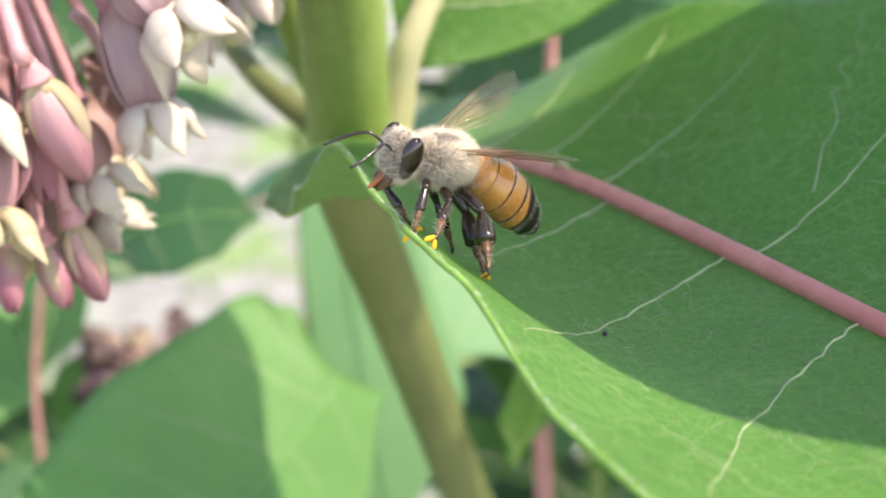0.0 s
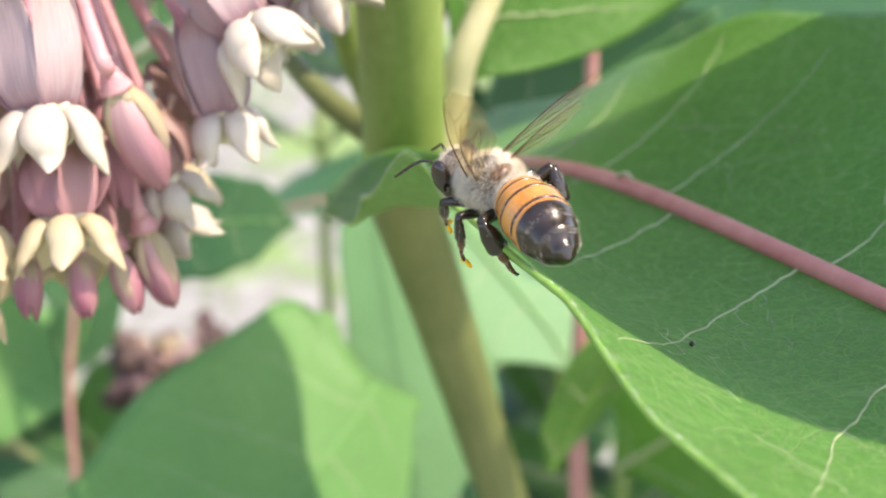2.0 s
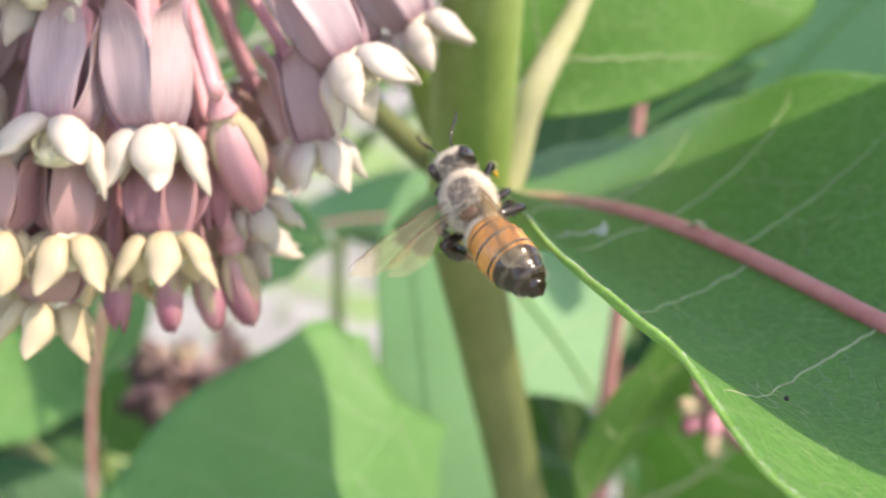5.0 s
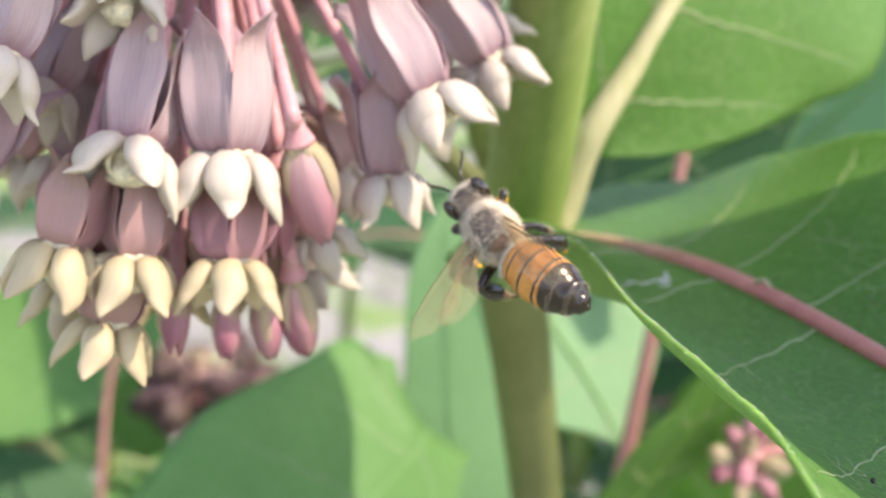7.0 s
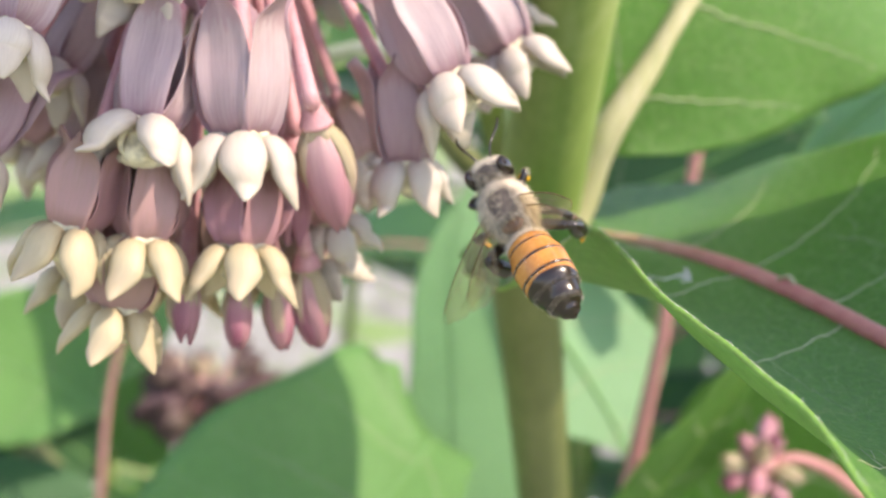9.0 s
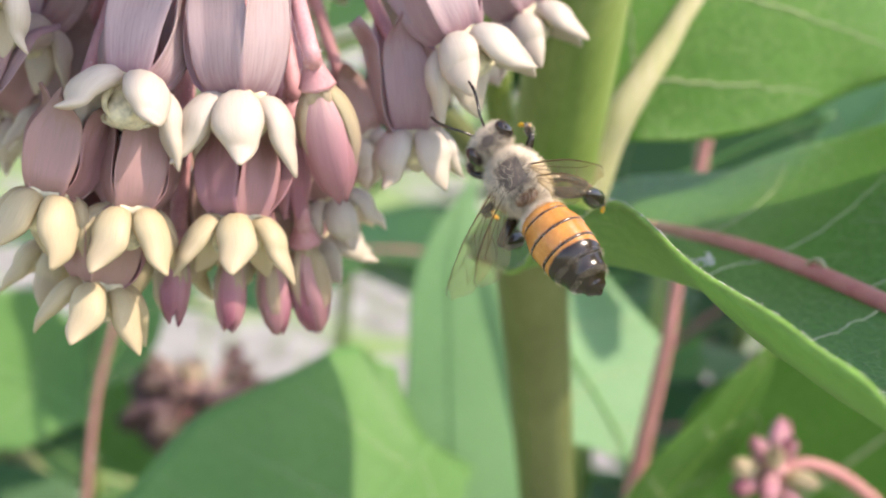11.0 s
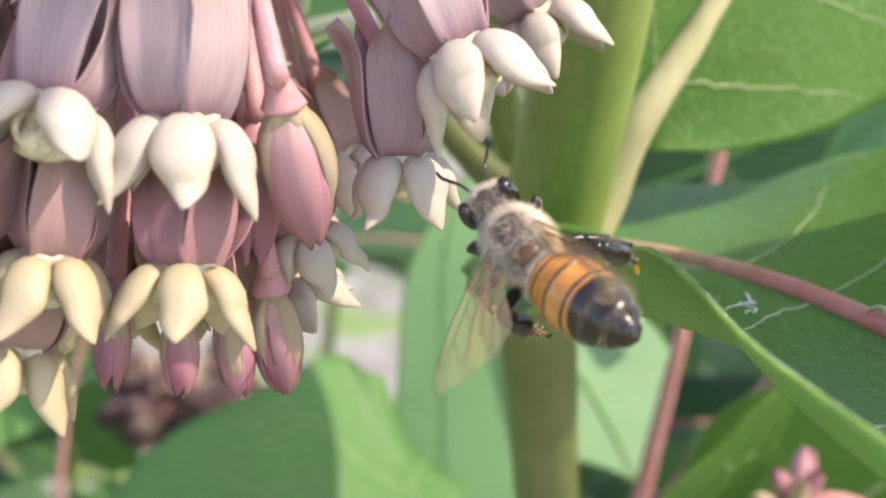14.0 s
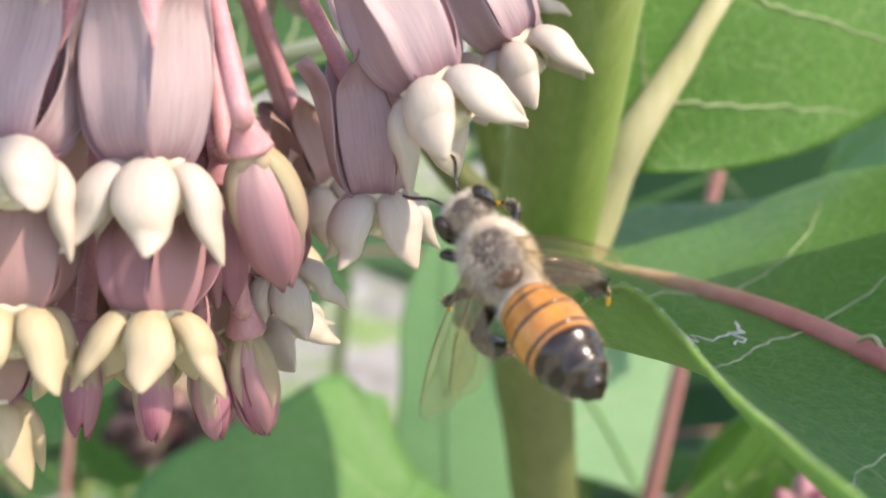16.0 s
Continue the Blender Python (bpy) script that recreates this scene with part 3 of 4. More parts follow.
def column_mesh(name, mat, wide=1.0):
    rings = []
    for z, r in ((-0.6, 0.6), (-0.2, 1.0), (0.15, 1.3), (0.5, 1.36), (0.8, 1.1), (1.0, 0.8), (1.5, 0.85), (2.1, 0.95), (2.45, 0.75), (2.6, 0.3)):
        r *= wide
        rings.append([Vector((math.cos(w) * r * (1 + 0.16 * math.cos(5 * w)), math.sin(w) * r * (1 + 0.16 * math.cos(5 * w)), z)) for w in (2 * math.pi * k / 20 for k in range(20))])
    v, f, u = loft(rings)
    return mesh_of(name, v, f, mat, uvs=u)


HOODS = [hood_mesh("hood", s, HOOD) for s in range(4)]
OLD_HOODS = [hood_mesh("hood", s, HOOD_OLD) for s in range(4, 8)]
PETALS = [petal_mesh("petal", s, PETAL) for s in range(4)]
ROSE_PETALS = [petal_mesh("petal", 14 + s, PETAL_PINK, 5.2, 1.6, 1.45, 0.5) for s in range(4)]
COLUMN_MESH = column_mesh("flower", COLUMN)
CUP_MESH = column_mesh("flower", CALYX, 0.66)
HORN = tube_mesh("horn", spline([(1.0, 0, 0.8), (1.3, 0, 1.6), (1.1, 0, 2.2), (0.5, 0, 2.3)], 3), [0.2, 0.16, 0.06], COLUMN, 6)


def turn_to(way, spin=0.0):
    """A turn that takes +z to way."""
    return (Vector(way).normalized().to_track_quat("Z", "Y").to_matrix().to_4x4()) @ Matrix.Rotation(spin, 4, "Z")


def add_flower(umbel, centre, neck, way, spin, seed, size=1.0, petals=5, back=None, hoods=None, horns=False):
    """A flower with its neck at a place, looking along way; its stalk comes from centre."""
    r = random.Random(seed)
    m = Matrix.Translation((Vector(neck) - Vector(centre)) * MM) @ turn_to(way, spin) @ Matrix.Diagonal((size, size, size, 1))
    f = part("flower", COLUMN_MESH, umbel, at=m)
    for k in range(5):
        a = 2 * math.pi * k / 5
        tilt = Matrix.Rotation(r.uniform(-0.10, 0.12), 4, "Y")
        part("hood", (hoods or HOODS)[r.randrange(4)], f, at=Matrix.Translation((0, 0, 0.00035)) @ Matrix.Rotation(a + r.uniform(-0.08, 0.08), 4, "Z") @ tilt)
    for k in range(5 if horns else 0):
        part("horn", HORN, f, at=Matrix.Rotation(2 * math.pi * k / 5, 4, "Z"))
    for k in range(petals):
        a = 2 * math.pi * (k + 0.5) / 5
        tilt = Matrix.Rotation(r.uniform(-0.14, 0.10), 4, "Y")
        part("petal", (back or PETALS)[r.randrange(len(back or PETALS))], f, at=Matrix.Rotation(a + r.uniform(-0.1, 0.1), 4, "Z") @ tilt)
    add_stalk(umbel, centre, neck, way, 0.52 * size)
    return f


def bud_petal_mesh(name, seed, mat, length, wide=1.35):
    """A petal of a closed flower, folded forward to a point."""
    r = random.Random(seed)
    j = lambda a: r.uniform(-a, a)
    spine = spline([(0.5, 0, 0), (1.2, 0, length * 0.2), (1.5 + j(0.1), 0, length * 0.5), (1.05 + j(0.12), j(0.1), length * 0.8), (0.15 + j(0.15), j(0.1), length * (1 + j(0.05)))], 4)
    width = fair([0, 0.25, 0.5, 0.8, 1], [0.5, wide * 0.9, wide, wide * 0.62, 0.06])
    rings = []
    for i, (p, (t, _, _)) in enumerate(zip(spine, frames_along(spine))):
        f = i / (len(spine) - 1)
        side = Vector((0, 1, 0))
        out = side.cross(t).normalized()
        rings.append([p + side * c * width(f) * 0.95 + out * (s * 0.12 - 0.45 * c * c * width(f) + 0.10 * math.cos(3 * math.pi * c)) for c, s in ((math.cos(2 * math.pi * k / 14), math.sin(2 * math.pi * k / 14)) for k in range(14))])
    v, fc, u = loft(rings)
    return mesh_of(name, v, fc, mat, uvs=u)


BUD_PETALS = [bud_petal_mesh("petal", 30 + s, PETAL_DEEP, 6.2) for s in range(3)]


def add_bud(umbel, centre, neck, tip, spin, seed, size=1.0, petals=None, sepals=3):
    """A closed pink flower on its stalk, with an olive calyx."""
    r = random.Random(seed)
    way = Vector(tip) - Vector(neck)
    k = way.length / 6.2
    m = Matrix.Translation((Vector(neck) - Vector(centre)) * MM) @ turn_to(way, spin) @ Matrix.Diagonal((k * size, k * size, k, 1))
    f = part("flower", CUP_MESH, umbel, "closed deep pink flower", m)
    for i in range(5):
        part("petal", (petals or BUD_PETALS)[r.randrange(3)], f, at=Matrix.Rotation(2 * math.pi * i / 5 + 0.84 + r.uniform(-0.1, 0.1), 4, "Z") @ Matrix.Rotation(r.uniform(-0.05, 0.12), 4, "Y"))
    for i in range(sepals):
        part("sepal", BUD_SEPALS[r.randrange(2)], f, at=Matrix.Rotation(2 * math.pi * (i + 0.5) / 3 + r.uniform(-0.3, 0.3), 4, "Z") @ Matrix.Rotation(r.uniform(-0.02, 0.05), 4, "Y") @ Matrix.Translation((0.00016, 0, 0)))
    add_stalk(umbel, centre, neck, way, 0.52, 2.1)
    return f


PALE_PETALS = [bud_petal_mesh("petal", 80 + s, HOOD_OLD, 6.2, 1.0) for s in range(3)]
FADED_PETALS = [bud_petal_mesh("petal", 60 + s, PETAL_FADED, 6.2) for s in range(3)]
BUD_SEPALS = [bud_petal_mesh("sepal", 40 + s, CALYX, 5.0, 0.85) for s in range(2)]


def add_stalk(umbel, centre, neck, way, r, flare=1.4):
    c, n, w = Vector(centre), Vector(neck), Vector(way).normalized()
    mid = c.lerp(n, 0.55) - w * 1.5 + Vector((0, 0, 1.5))
    pts = spline([Vector((0, 0, 0)), mid - c, n - c - w * 3.0, n - c - w * 1.4, n - c - w * 0.1], 6)
    stem = part("pedicel", tube_mesh("pedicel", pts, [r * 0.85, r * 0.9, r * 0.95, r * 1.05, r * flare], PEDICEL, 8), umbel)
    if n.y < 86 and n.x > -50 and n.x < -10:
        h, hair = random.Random(int(n.x * 10)), []
        for k in range(320):
            q = h.uniform(0.15, 0.99) * (len(pts) - 1)
            c = pts[int(q)].lerp(pts[min(int(q) + 1, len(pts) - 1)], q - int(q))
            o = Vector((h.gauss(0, 1), h.gauss(0, 1), h.gauss(0, 0.6))).normalized()
            hair.append((c + o * r * 0.9, c + o * (r + h.uniform(0.15, 0.32))))
        tagged(part("pedicel_hair", spikes_mesh("pedicel_hair", hair, FUZZ, 0.012), stem), kind="stuff")


UC = Vector((-37, 98, 617))
umbel = thing("flower_head", "drooping milkweed flower head of cream and pink flowers", "flower")
umbel.location = UC * MM
FLOWERS = [  # neck, way that it looks, spin, size
    ((-35.9, 74.5, 599.2), (-0.05, -0.62, -0.78), 0.94, 1.12),
    ((-30.4, 75.6, 599.1), (0.06, -0.28, -0.95), 0.36, 1.15),
    ((-18.8, 80.5, 602.6), (0.52, -0.30, -0.78), 0.42, 1.1),
    ((-21.0, 82.5, 596.6), (0.16, -0.05, -0.97), 0.94, 0.95),
    ((-14.7, 92.6, 603.0), (0.55, -0.15, -0.78), 0.6, 1.0),
    ((-30.1, 75.4, 592.1), (0.05, -0.30, -0.95), 0.31, 1.0),
    ((-35.7, 73.8, 592.5), (-0.05, -0.30, -0.95), 0.48, 1.0),
    ((-39.8, 73.0, 593.2), (-0.20, -0.30, -0.93), 0.35, 1.0),
    ((-37.2, 73.8, 588.0), (-0.05, -0.25, -0.96), 0.3, 0.95),
    ((-43.0, 72.0, 604.8), (-0.10, -0.45, -0.85), 0.94, 1.0),
    ((-27.0, 88.5, 587.2), (0.62, -0.05, -0.70), 0.6, 0.9),
    ((-46.0, 74.0, 597.0), (-0.30, -0.45, -0.82), 0.9, 1.0),
    ((-41.5, 80.0, 588.0), (-0.20, -0.15, -0.96), 0.5, 0.9),
    ((-33.0, 83.5, 588.6), (0.0, -0.05, -0.99), 0.7, 0.9),
    ((-36.0, 84.5, 586.6), (-0.05, 0.05, -0.99), 0.2, 0.85),
    ((-30.0, 87.0, 586.8), (0.15, 0.10, -0.98), 0.9, 0.85),
    ((-40.5, 86.5, 586.4), (-0.15, 0.10, -0.98), 0.5, 0.85),
    ((-25.8, 84.5, 591.5), (0.35, 0.05, -0.93), 0.5, 0.85),
]
for i, (neck, way, spin, size) in enumerate(FLOWERS):
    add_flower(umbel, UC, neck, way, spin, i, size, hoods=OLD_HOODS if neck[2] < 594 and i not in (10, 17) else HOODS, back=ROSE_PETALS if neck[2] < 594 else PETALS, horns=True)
rnd = random.Random(12)
made, tries = 0, 0
taken = [Vector(f[0]) for f in FLOWERS]
while made < 36 and tries < 6000:
    tries += 1
    d = Vector((rnd.gauss(0, 1), rnd.gauss(0.15, 1), rnd.gauss(-0.6, 0.8))).normalized()
    p = UC + Vector((d.x * 24, d.y * 21, d.z * 31)) * rnd.uniform(0.9, 1.05)
    if p.z > 618 or min((p - q).length for q in taken) < 5.4 or (p.x > -24 and p.y < 92) or (p.x > -30 and p.y < 88 and p.z > 592):
        continue
    taken.append(p)
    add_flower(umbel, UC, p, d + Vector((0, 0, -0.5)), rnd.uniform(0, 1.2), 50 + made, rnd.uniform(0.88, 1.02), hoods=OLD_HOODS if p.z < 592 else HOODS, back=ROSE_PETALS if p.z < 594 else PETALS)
    made += 1
# closed pink flowers that hang at the rim
BUDS = [
    ((-26.2, 76.4, 599.4), (-24.6, 78.0, 592.8)),
    ((-34.2, 78.5, 588.4), (-34.0, 76.8, 584.4)),
    ((-31.2, 80.0, 587.6), (-30.9, 78.9, 583.5)),
    ((-29.0, 81.8, 587.2), (-28.3, 81.7, 582.4)),
    ((-27.0, 82.2, 588.4), (-26.0, 82.9, 582.4)),
    ((-28.0, 80.2, 596.6), (-27.4, 79.6, 590.9)),
]
for i, (neck, tip) in enumerate(BUDS):
    add_bud(umbel, UC, neck, tip, -0.52 + 0.15 * (i % 3), 70 + i, 0.92 if i == 0 else 0.8)

# ---------------------------------------------------------------- ground and distance
def ground_material():
    m, nt, b = material("ground_gravel")
    c = coords(nt)
    big = noise_of(nt, c, 3.0, 4.0)
    mid = noise_of(nt, c, 18.0, 5.0)
    fine = noise_of(nt, c, 160.0, 4.0)
    earth = ramp(nt, mid, [(0.3, (0.18, 0.172, 0.15)), (0.5, (0.26, 0.25, 0.22)), (0.7, (0.39, 0.375, 0.345))])
    green = ramp(nt, fine, [(0.3, (0.10, 0.20, 0.04)), (0.7, (0.24, 0.34, 0.10))])
    col = mixed(nt, ramp(nt, big, [(0.48, (0, 0, 0)), (0.58, (0.9, 0.9, 0.9))]), earth, green)
    nt.links.new(col, b.inputs["Base Color"])
    b.inputs["Roughness"].default_value = 0.9
    bumped(nt, b, fine, 0.6, 0.01)
    return m


ground_me = bpy.data.meshes.new("ground")
bm = bmesh.new()
bmesh.ops.create_grid(bm, x_segments=120, y_segments=120, size=60)
for v in bm.verts:
    v.co.z = 0.012 * noise.noise(v.co * 1.7) + 0.02 * noise.noise(v.co * 0.3)
bm.to_mesh(ground_me)
bm.free()
ground_me.materials.append(ground_material())
tagged(new("ground", ground_me), "pale gravelly ground with patches of grass", "ground", kind="structure")


def milkweed(x, y, low, high, seed, mats, group, label, size=1.0, step=38.0, turn=0.0):
    """A plant farther off: a stem with pairs of broad leaves, each pair across the one below."""
    r = random.Random(seed)
    p = thing("milkweed_plant", label, "plant", group)
    lean = (r.uniform(-0.06, 0.06), r.uniform(-0.06, 0.06))
    at = lambda z: Vector((x + lean[0] * z, y + lean[1] * z, z))
    part("stem", tube_mesh("stem", [at(z) for z in (0, high * 0.3, high * 0.6, high + 20)], [4.5, 4, 3.2, 1.5], STEM, 10), p)
    z, k = low, 0
    while z < high:
        for half in (0, 1):
            a = turn + k * 1.57 + half * math.pi + r.uniform(-0.3, 0.3)
            d = Vector((math.cos(a), math.sin(a), 0))
            n = size * r.uniform(85, 125)
            b = at(z) + d * 3
            rise = r.uniform(0.15, 0.75)
            mid = [b, b + d * n * 0.2 + Vector((0, 0, n * rise * 0.30)), b + d * n * 0.6 + Vector((0, 0, n * rise * 0.55)), b + d * n + Vector((0, 0, n * rise * 0.45))]
            w = n * r.uniform(0.24, 0.31)
            blade = Blade(mid, (-d.x * rise, -d.y * rise, 1), [0.8, w * 0.85, w, w * 0.75, 0.2], [0.8, w * 0.85, w, w * 0.75, 0.2], [0, 3, 5, 3, 0], [0, 3, 5, 3, 0], (2.0, 1.7, r.uniform(0, 6)))
            add_leaf(p, blade, [mats[r.randrange(len(mats))], RIM], r.choice((YELLOW_RIB, PINK_RIB)), (0.9, 0.3), 3, 0.28, 18, 10)
        z += step * r.uniform(0.85, 1.15)
        k += 1
    return p


# pink stalks, a budding head and two leaves close behind the stem
stalk = thing("milkweed_stalk", "forked pink milkweed stalk with a budding flower head", "plant")
part("stem", tube_mesh("stem", spline([(16.5, 178, 592), (14.9, 177.3, 558.6), (14.6, 176.6, 550), (13.3, 177.3, 529.3), (13.3, 178.3, 516), (15, 182, 440), (18, 190, 250), (19, 194, -5)], 6), [0.8, 0.85, 1.0, 1.25, 1.5, 1.9, 2.4, 3.0], PINK_STEM, 12), stalk)
part("branch", tube_mesh("branch", spline([(36, 160, 567), (28.5, 165, 556), (23.6, 167.5, 549.2), (17, 174, 532), (13.5, 178, 520)], 6), [0.7, 0.8, 0.85, 0.9], PINK_STEM, 12), stalk)
BRIGHT = Blade([(6, 146, 531), (9.6, 143.9, 539.9), (14.2, 140.2, 551.3), (17.4, 137.3, 561.6), (19, 136, 568)], (0.55, -0.75, 0.35),
               [0.8, 6, 7, 4, 0.2], [0.8, 3, 3.5, 2, 0.2], [0, 0, 0], [0, 1.5, 0])
add_leaf(stalk, BRIGHT, [LEAF, RIM], RIM, (0.3, 0.12), 4, 0.14, 24, 12, "small bright green leaf")
RIGHT_LOW = Blade([(20, 185, 508), (28, 172, 522), (36, 160, 540), (45, 150, 558), (54, 142, 572)], (0.2, -0.75, 0.6),
                  [0.8, 15, 20, 15, 0.2], [0.8, 16, 22, 16, 0.2], [0, 2, 2, 0], [0, 2, 2, 0])
add_leaf(stalk, RIGHT_LOW, [LEAF, RIM], VEIN, (0.5, 0.2), 5, 0.2, 30, 16, "green leaf low beside the stalk")
BACK_DARK = Blade([(-2, 216, 554), (8, 208, 561), (18, 202, 568), (28, 199, 575), (38, 196, 581)], (-0.1, -0.85, 0.5),
                  [0.8, 10, 13, 10, 0.2], [0.8, 12, 15, 11, 0.2], [0, 1, 1, 0], [0, 1, 1, 0])
# the shade in the gap under the upright leaf is in this leaf's colour
add_leaf(stalk, BACK_DARK, [LEAF_DARK, RIM], LEAF_PALE, (0.6, 0.3), 4, 0.14, 30, 14, "green leaf behind the upright leaf, its shade in the dark colour")
BACK_PALE = Blade([(38, 232, 556), (48, 228, 570), (59, 223, 585), (74, 216, 604)], (-0.1, -0.8, 0.6),
                  [0.8, 13, 15, 0.2], [0.8, 18, 20, 0.2], [0, 1, 0], [0, 1, 0])
add_leaf(stalk, BACK_PALE, [LEAF_GLAUCOUS, RIM], LEAF_PALE, (0.6, 0.3), 4, 0.14, 30, 14, "pale green leaf behind the upright leaf")
buds = thing("flower_head", "small budding milkweed flower head, pink and cream", "flower")
BC = Vector((21.5, 140.0, 548.5))
buds.location = BC * MM
part("pedicel", tube_mesh("pedicel", [p - BC for p in spline([(21.5, 140, 548.5), (26, 140.8, 549.6), (32, 142, 547), (39, 145, 540), (46, 150, 526), (40, 165, 505)], 6)], [0.7, 0.75, 0.9, 1.1], PINK_STEM, 10), buds, "curved pink stalk")
rnd = random.Random(31)
for i, (dx, dy, dz, cream) in enumerate(((0.25, -0.4, 1.0, 0), (-0.55, -0.3, 0.8, 0), (-0.15, -0.6, 0.75, 1), (-0.95, -0.45, 0.3, 1), (-0.8, -0.6, -0.3, 0), (-0.3, -0.95, -0.1, 0), (0.5, -0.7, -0.5, 0), (-0.1, -0.6, -0.9, 1), (-0.6, 0.3, -0.6, 0), (0.2, 0.5, 0.7, 0), (0.6, -0.5, 0.1, 1))):
    d = Vector((dx, dy, dz)).normalized()
    add_bud(buds, BC, BC + d * 1.8, BC + d * rnd.uniform(5.6, 6.6), rnd.uniform(0, 3), 300 + i, 1.0, PALE_PETALS if cream else None, 0)
side_plant = thing("milkweed_plant", "young milkweed plant with pale stalk, out of focus", "plant")
part("stem", tube_mesh("stem", spline([(-77, 236, 530), (-79, 233, 520), (-82, 230, 497), (-84, 232, 440), (-86, 236, 250), (-87, 238, -5)], 6), [0.5, 0.6, 0.8, 1.4, 2.2], PINK_STEM, 10), side_plant)
part("branch", tube_mesh("branch", spline([(-128, 264, 502), (-111.5, 258, 485), (-96.7, 252, 473), (-88, 244, 455), (-85, 236, 420)], 6), [2.2, 2.8, 3.2, 3.2], STEM_LOW, 10), side_plant)
for mid, face, w, mat, label in (
    ([(-84, 240, 498), (-96, 243, 503), (-108, 240, 508), (-122, 233, 512)], (0.1, -0.85, 0.5), 17, LEAF_MID, "pale green leaf"),
    ([(-86, 238, 462), (-98, 236, 472), (-112, 230, 470), (-130, 224, 462)], (0.1, -0.7, 0.7), 18, LEAF_DARK, "dark green leaf"),
    ([(-84, 236, 505), (-78, 240, 520), (-84, 244, 534), (-92, 246, 545)], (0.2, -0.9, 0.3), 8, LEAF_DARK, "dark green leaf"),
):
    blade = Blade(mid, face, [0.8, w * 0.8, w, w * 0.7, 0.2], [0.8, w * 0.8, w, w * 0.7, 0.2], [0, 1, 1, 0], [0, 1, 1, 0], (1.0, 1.5, 0.4))
    add_leaf(side_plant, blade, [mat, LEAF_PALE], LEAF_PALE, (0.4, 0.2), 4, 0.1, 22, 12, label)
low_plant = thing("milkweed_plant", "low green milkweed plant under the flower head, out of focus", "plant")
part("stem", tube_mesh("stem", spline([(-106, 322, 446), (-108, 326, 400), (-110, 330, 200), (-110, 332, -5)], 6), [1.5, 2.2, 3.0, 3.6], STEM, 10), low_plant)
for mid, face, w, mat in (
    ([(-106, 322, 444), (-98, 318, 456), (-90, 314, 466), (-82, 310, 474)], (0.1, -0.8, 0.6), 14, LEAF_MID),
    ([(-107, 322, 440), (-120, 320, 450), (-134, 318, 456), (-150, 316, 458)], (-0.1, -0.8, 0.6), 17, LEAF_DARK),
    ([(-106, 322, 436), (-96, 314, 432), (-84, 306, 428), (-70, 298, 426)], (0.1, -0.7, 0.7), 15, LEAF_MID),
    ([(-107, 322, 430), (-118, 314, 424), (-132, 308, 420), (-148, 302, 420)], (-0.1, -0.7, 0.7), 17, LEAF_MID),
):
    blade = Blade(mid, face, [0.8, w * 0.8, w, w * 0.7, 0.2], [0.8, w * 0.8, w, w * 0.7, 0.2], [0, 1, 1, 0], [0, 1, 1, 0], (1.0, 1.5, 0.4))
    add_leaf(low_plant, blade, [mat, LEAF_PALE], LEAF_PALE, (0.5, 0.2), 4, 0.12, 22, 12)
# a withered head farther back on the other side
faded = thing("flower_head", "withered brownish pink milkweed flower head, out of focus", "flower")
FC = Vector((-73.0, 292.0, 480.0))
faded.location = FC * MM
part("peduncle", tube_mesh("peduncle", [Vector(p) - FC for p in ((-73, 292, 480), (-80, 297, 440), (-82, 306, 330), (-84, 312, -5))], [1.5, 1.8, 2.2, 2.6], PINK_STEM, 10), faded)
for i in range(90):
    d = Vector((rnd.gauss(0, 1.25), rnd.gauss(-0.2, 1), rnd.gauss(-0.2, 0.8))).normalized()
    add_bud(faded, FC, FC + d * rnd.uniform(7, 11), FC + d * rnd.uniform(13, 20), rnd.uniform(0, 3), 340 + i, 1.2, FADED_PETALS)

GREENS = [LEAF, LEAF_PALE, LEAF_DARK]
for i, (x, y, low, high) in enumerate([(62, 335, 330, 560), (118, 350, 300, 600), (52, 400, 280, 590), (150, 420, 280, 620), (-15, 520, 320, 600), (85, 500, 300, 640), (-75, 620, 440, 640), (-240, 480, 250, 520), (230, 520, 280, 640), (-128, 315, 330, 490), (-105, 380, 330, 430), (-165, 270, 350, 500), (-85, 300, 300, 400)]):
    milkweed(x, y, low, high, 100 + i, GREENS if x > -80 else [LEAF_MID, LEAF_DARK], "milkweeds behind", "green milkweed plant with broad leaves, out of focus", {-128: 0.75, -105: 0.6, -165: 0.8, -85: 0.5, 52: 0.45}.get(x, 1.0))

grass_rnd = random.Random(77)
blades = []
for i in range(5000):
    a, d = grass_rnd.uniform(0, 2 * math.pi), 3600 * math.sqrt(grass_rnd.uniform(0.01, 1))
    p = Vector((d * math.cos(a), d * math.sin(a), -4))
    if noise.noise(p * 0.0016) < -0.02:
        continue
    h = grass_rnd.uniform(30, 90)
    blades.append((p, p + Vector((grass_rnd.gauss(0, 0.35) * h, grass_rnd.gauss(0, 0.35) * h, h))))
GRASS = plain_material("grass_blade", (0.16, 0.28, 0.06), 0.6, 0.3, 0.4, 8.0)
tagged(new("grass", spikes_mesh("grass", blades, GRASS, 2.2)), "thin patches of short green grass", "grass", kind="stuff")

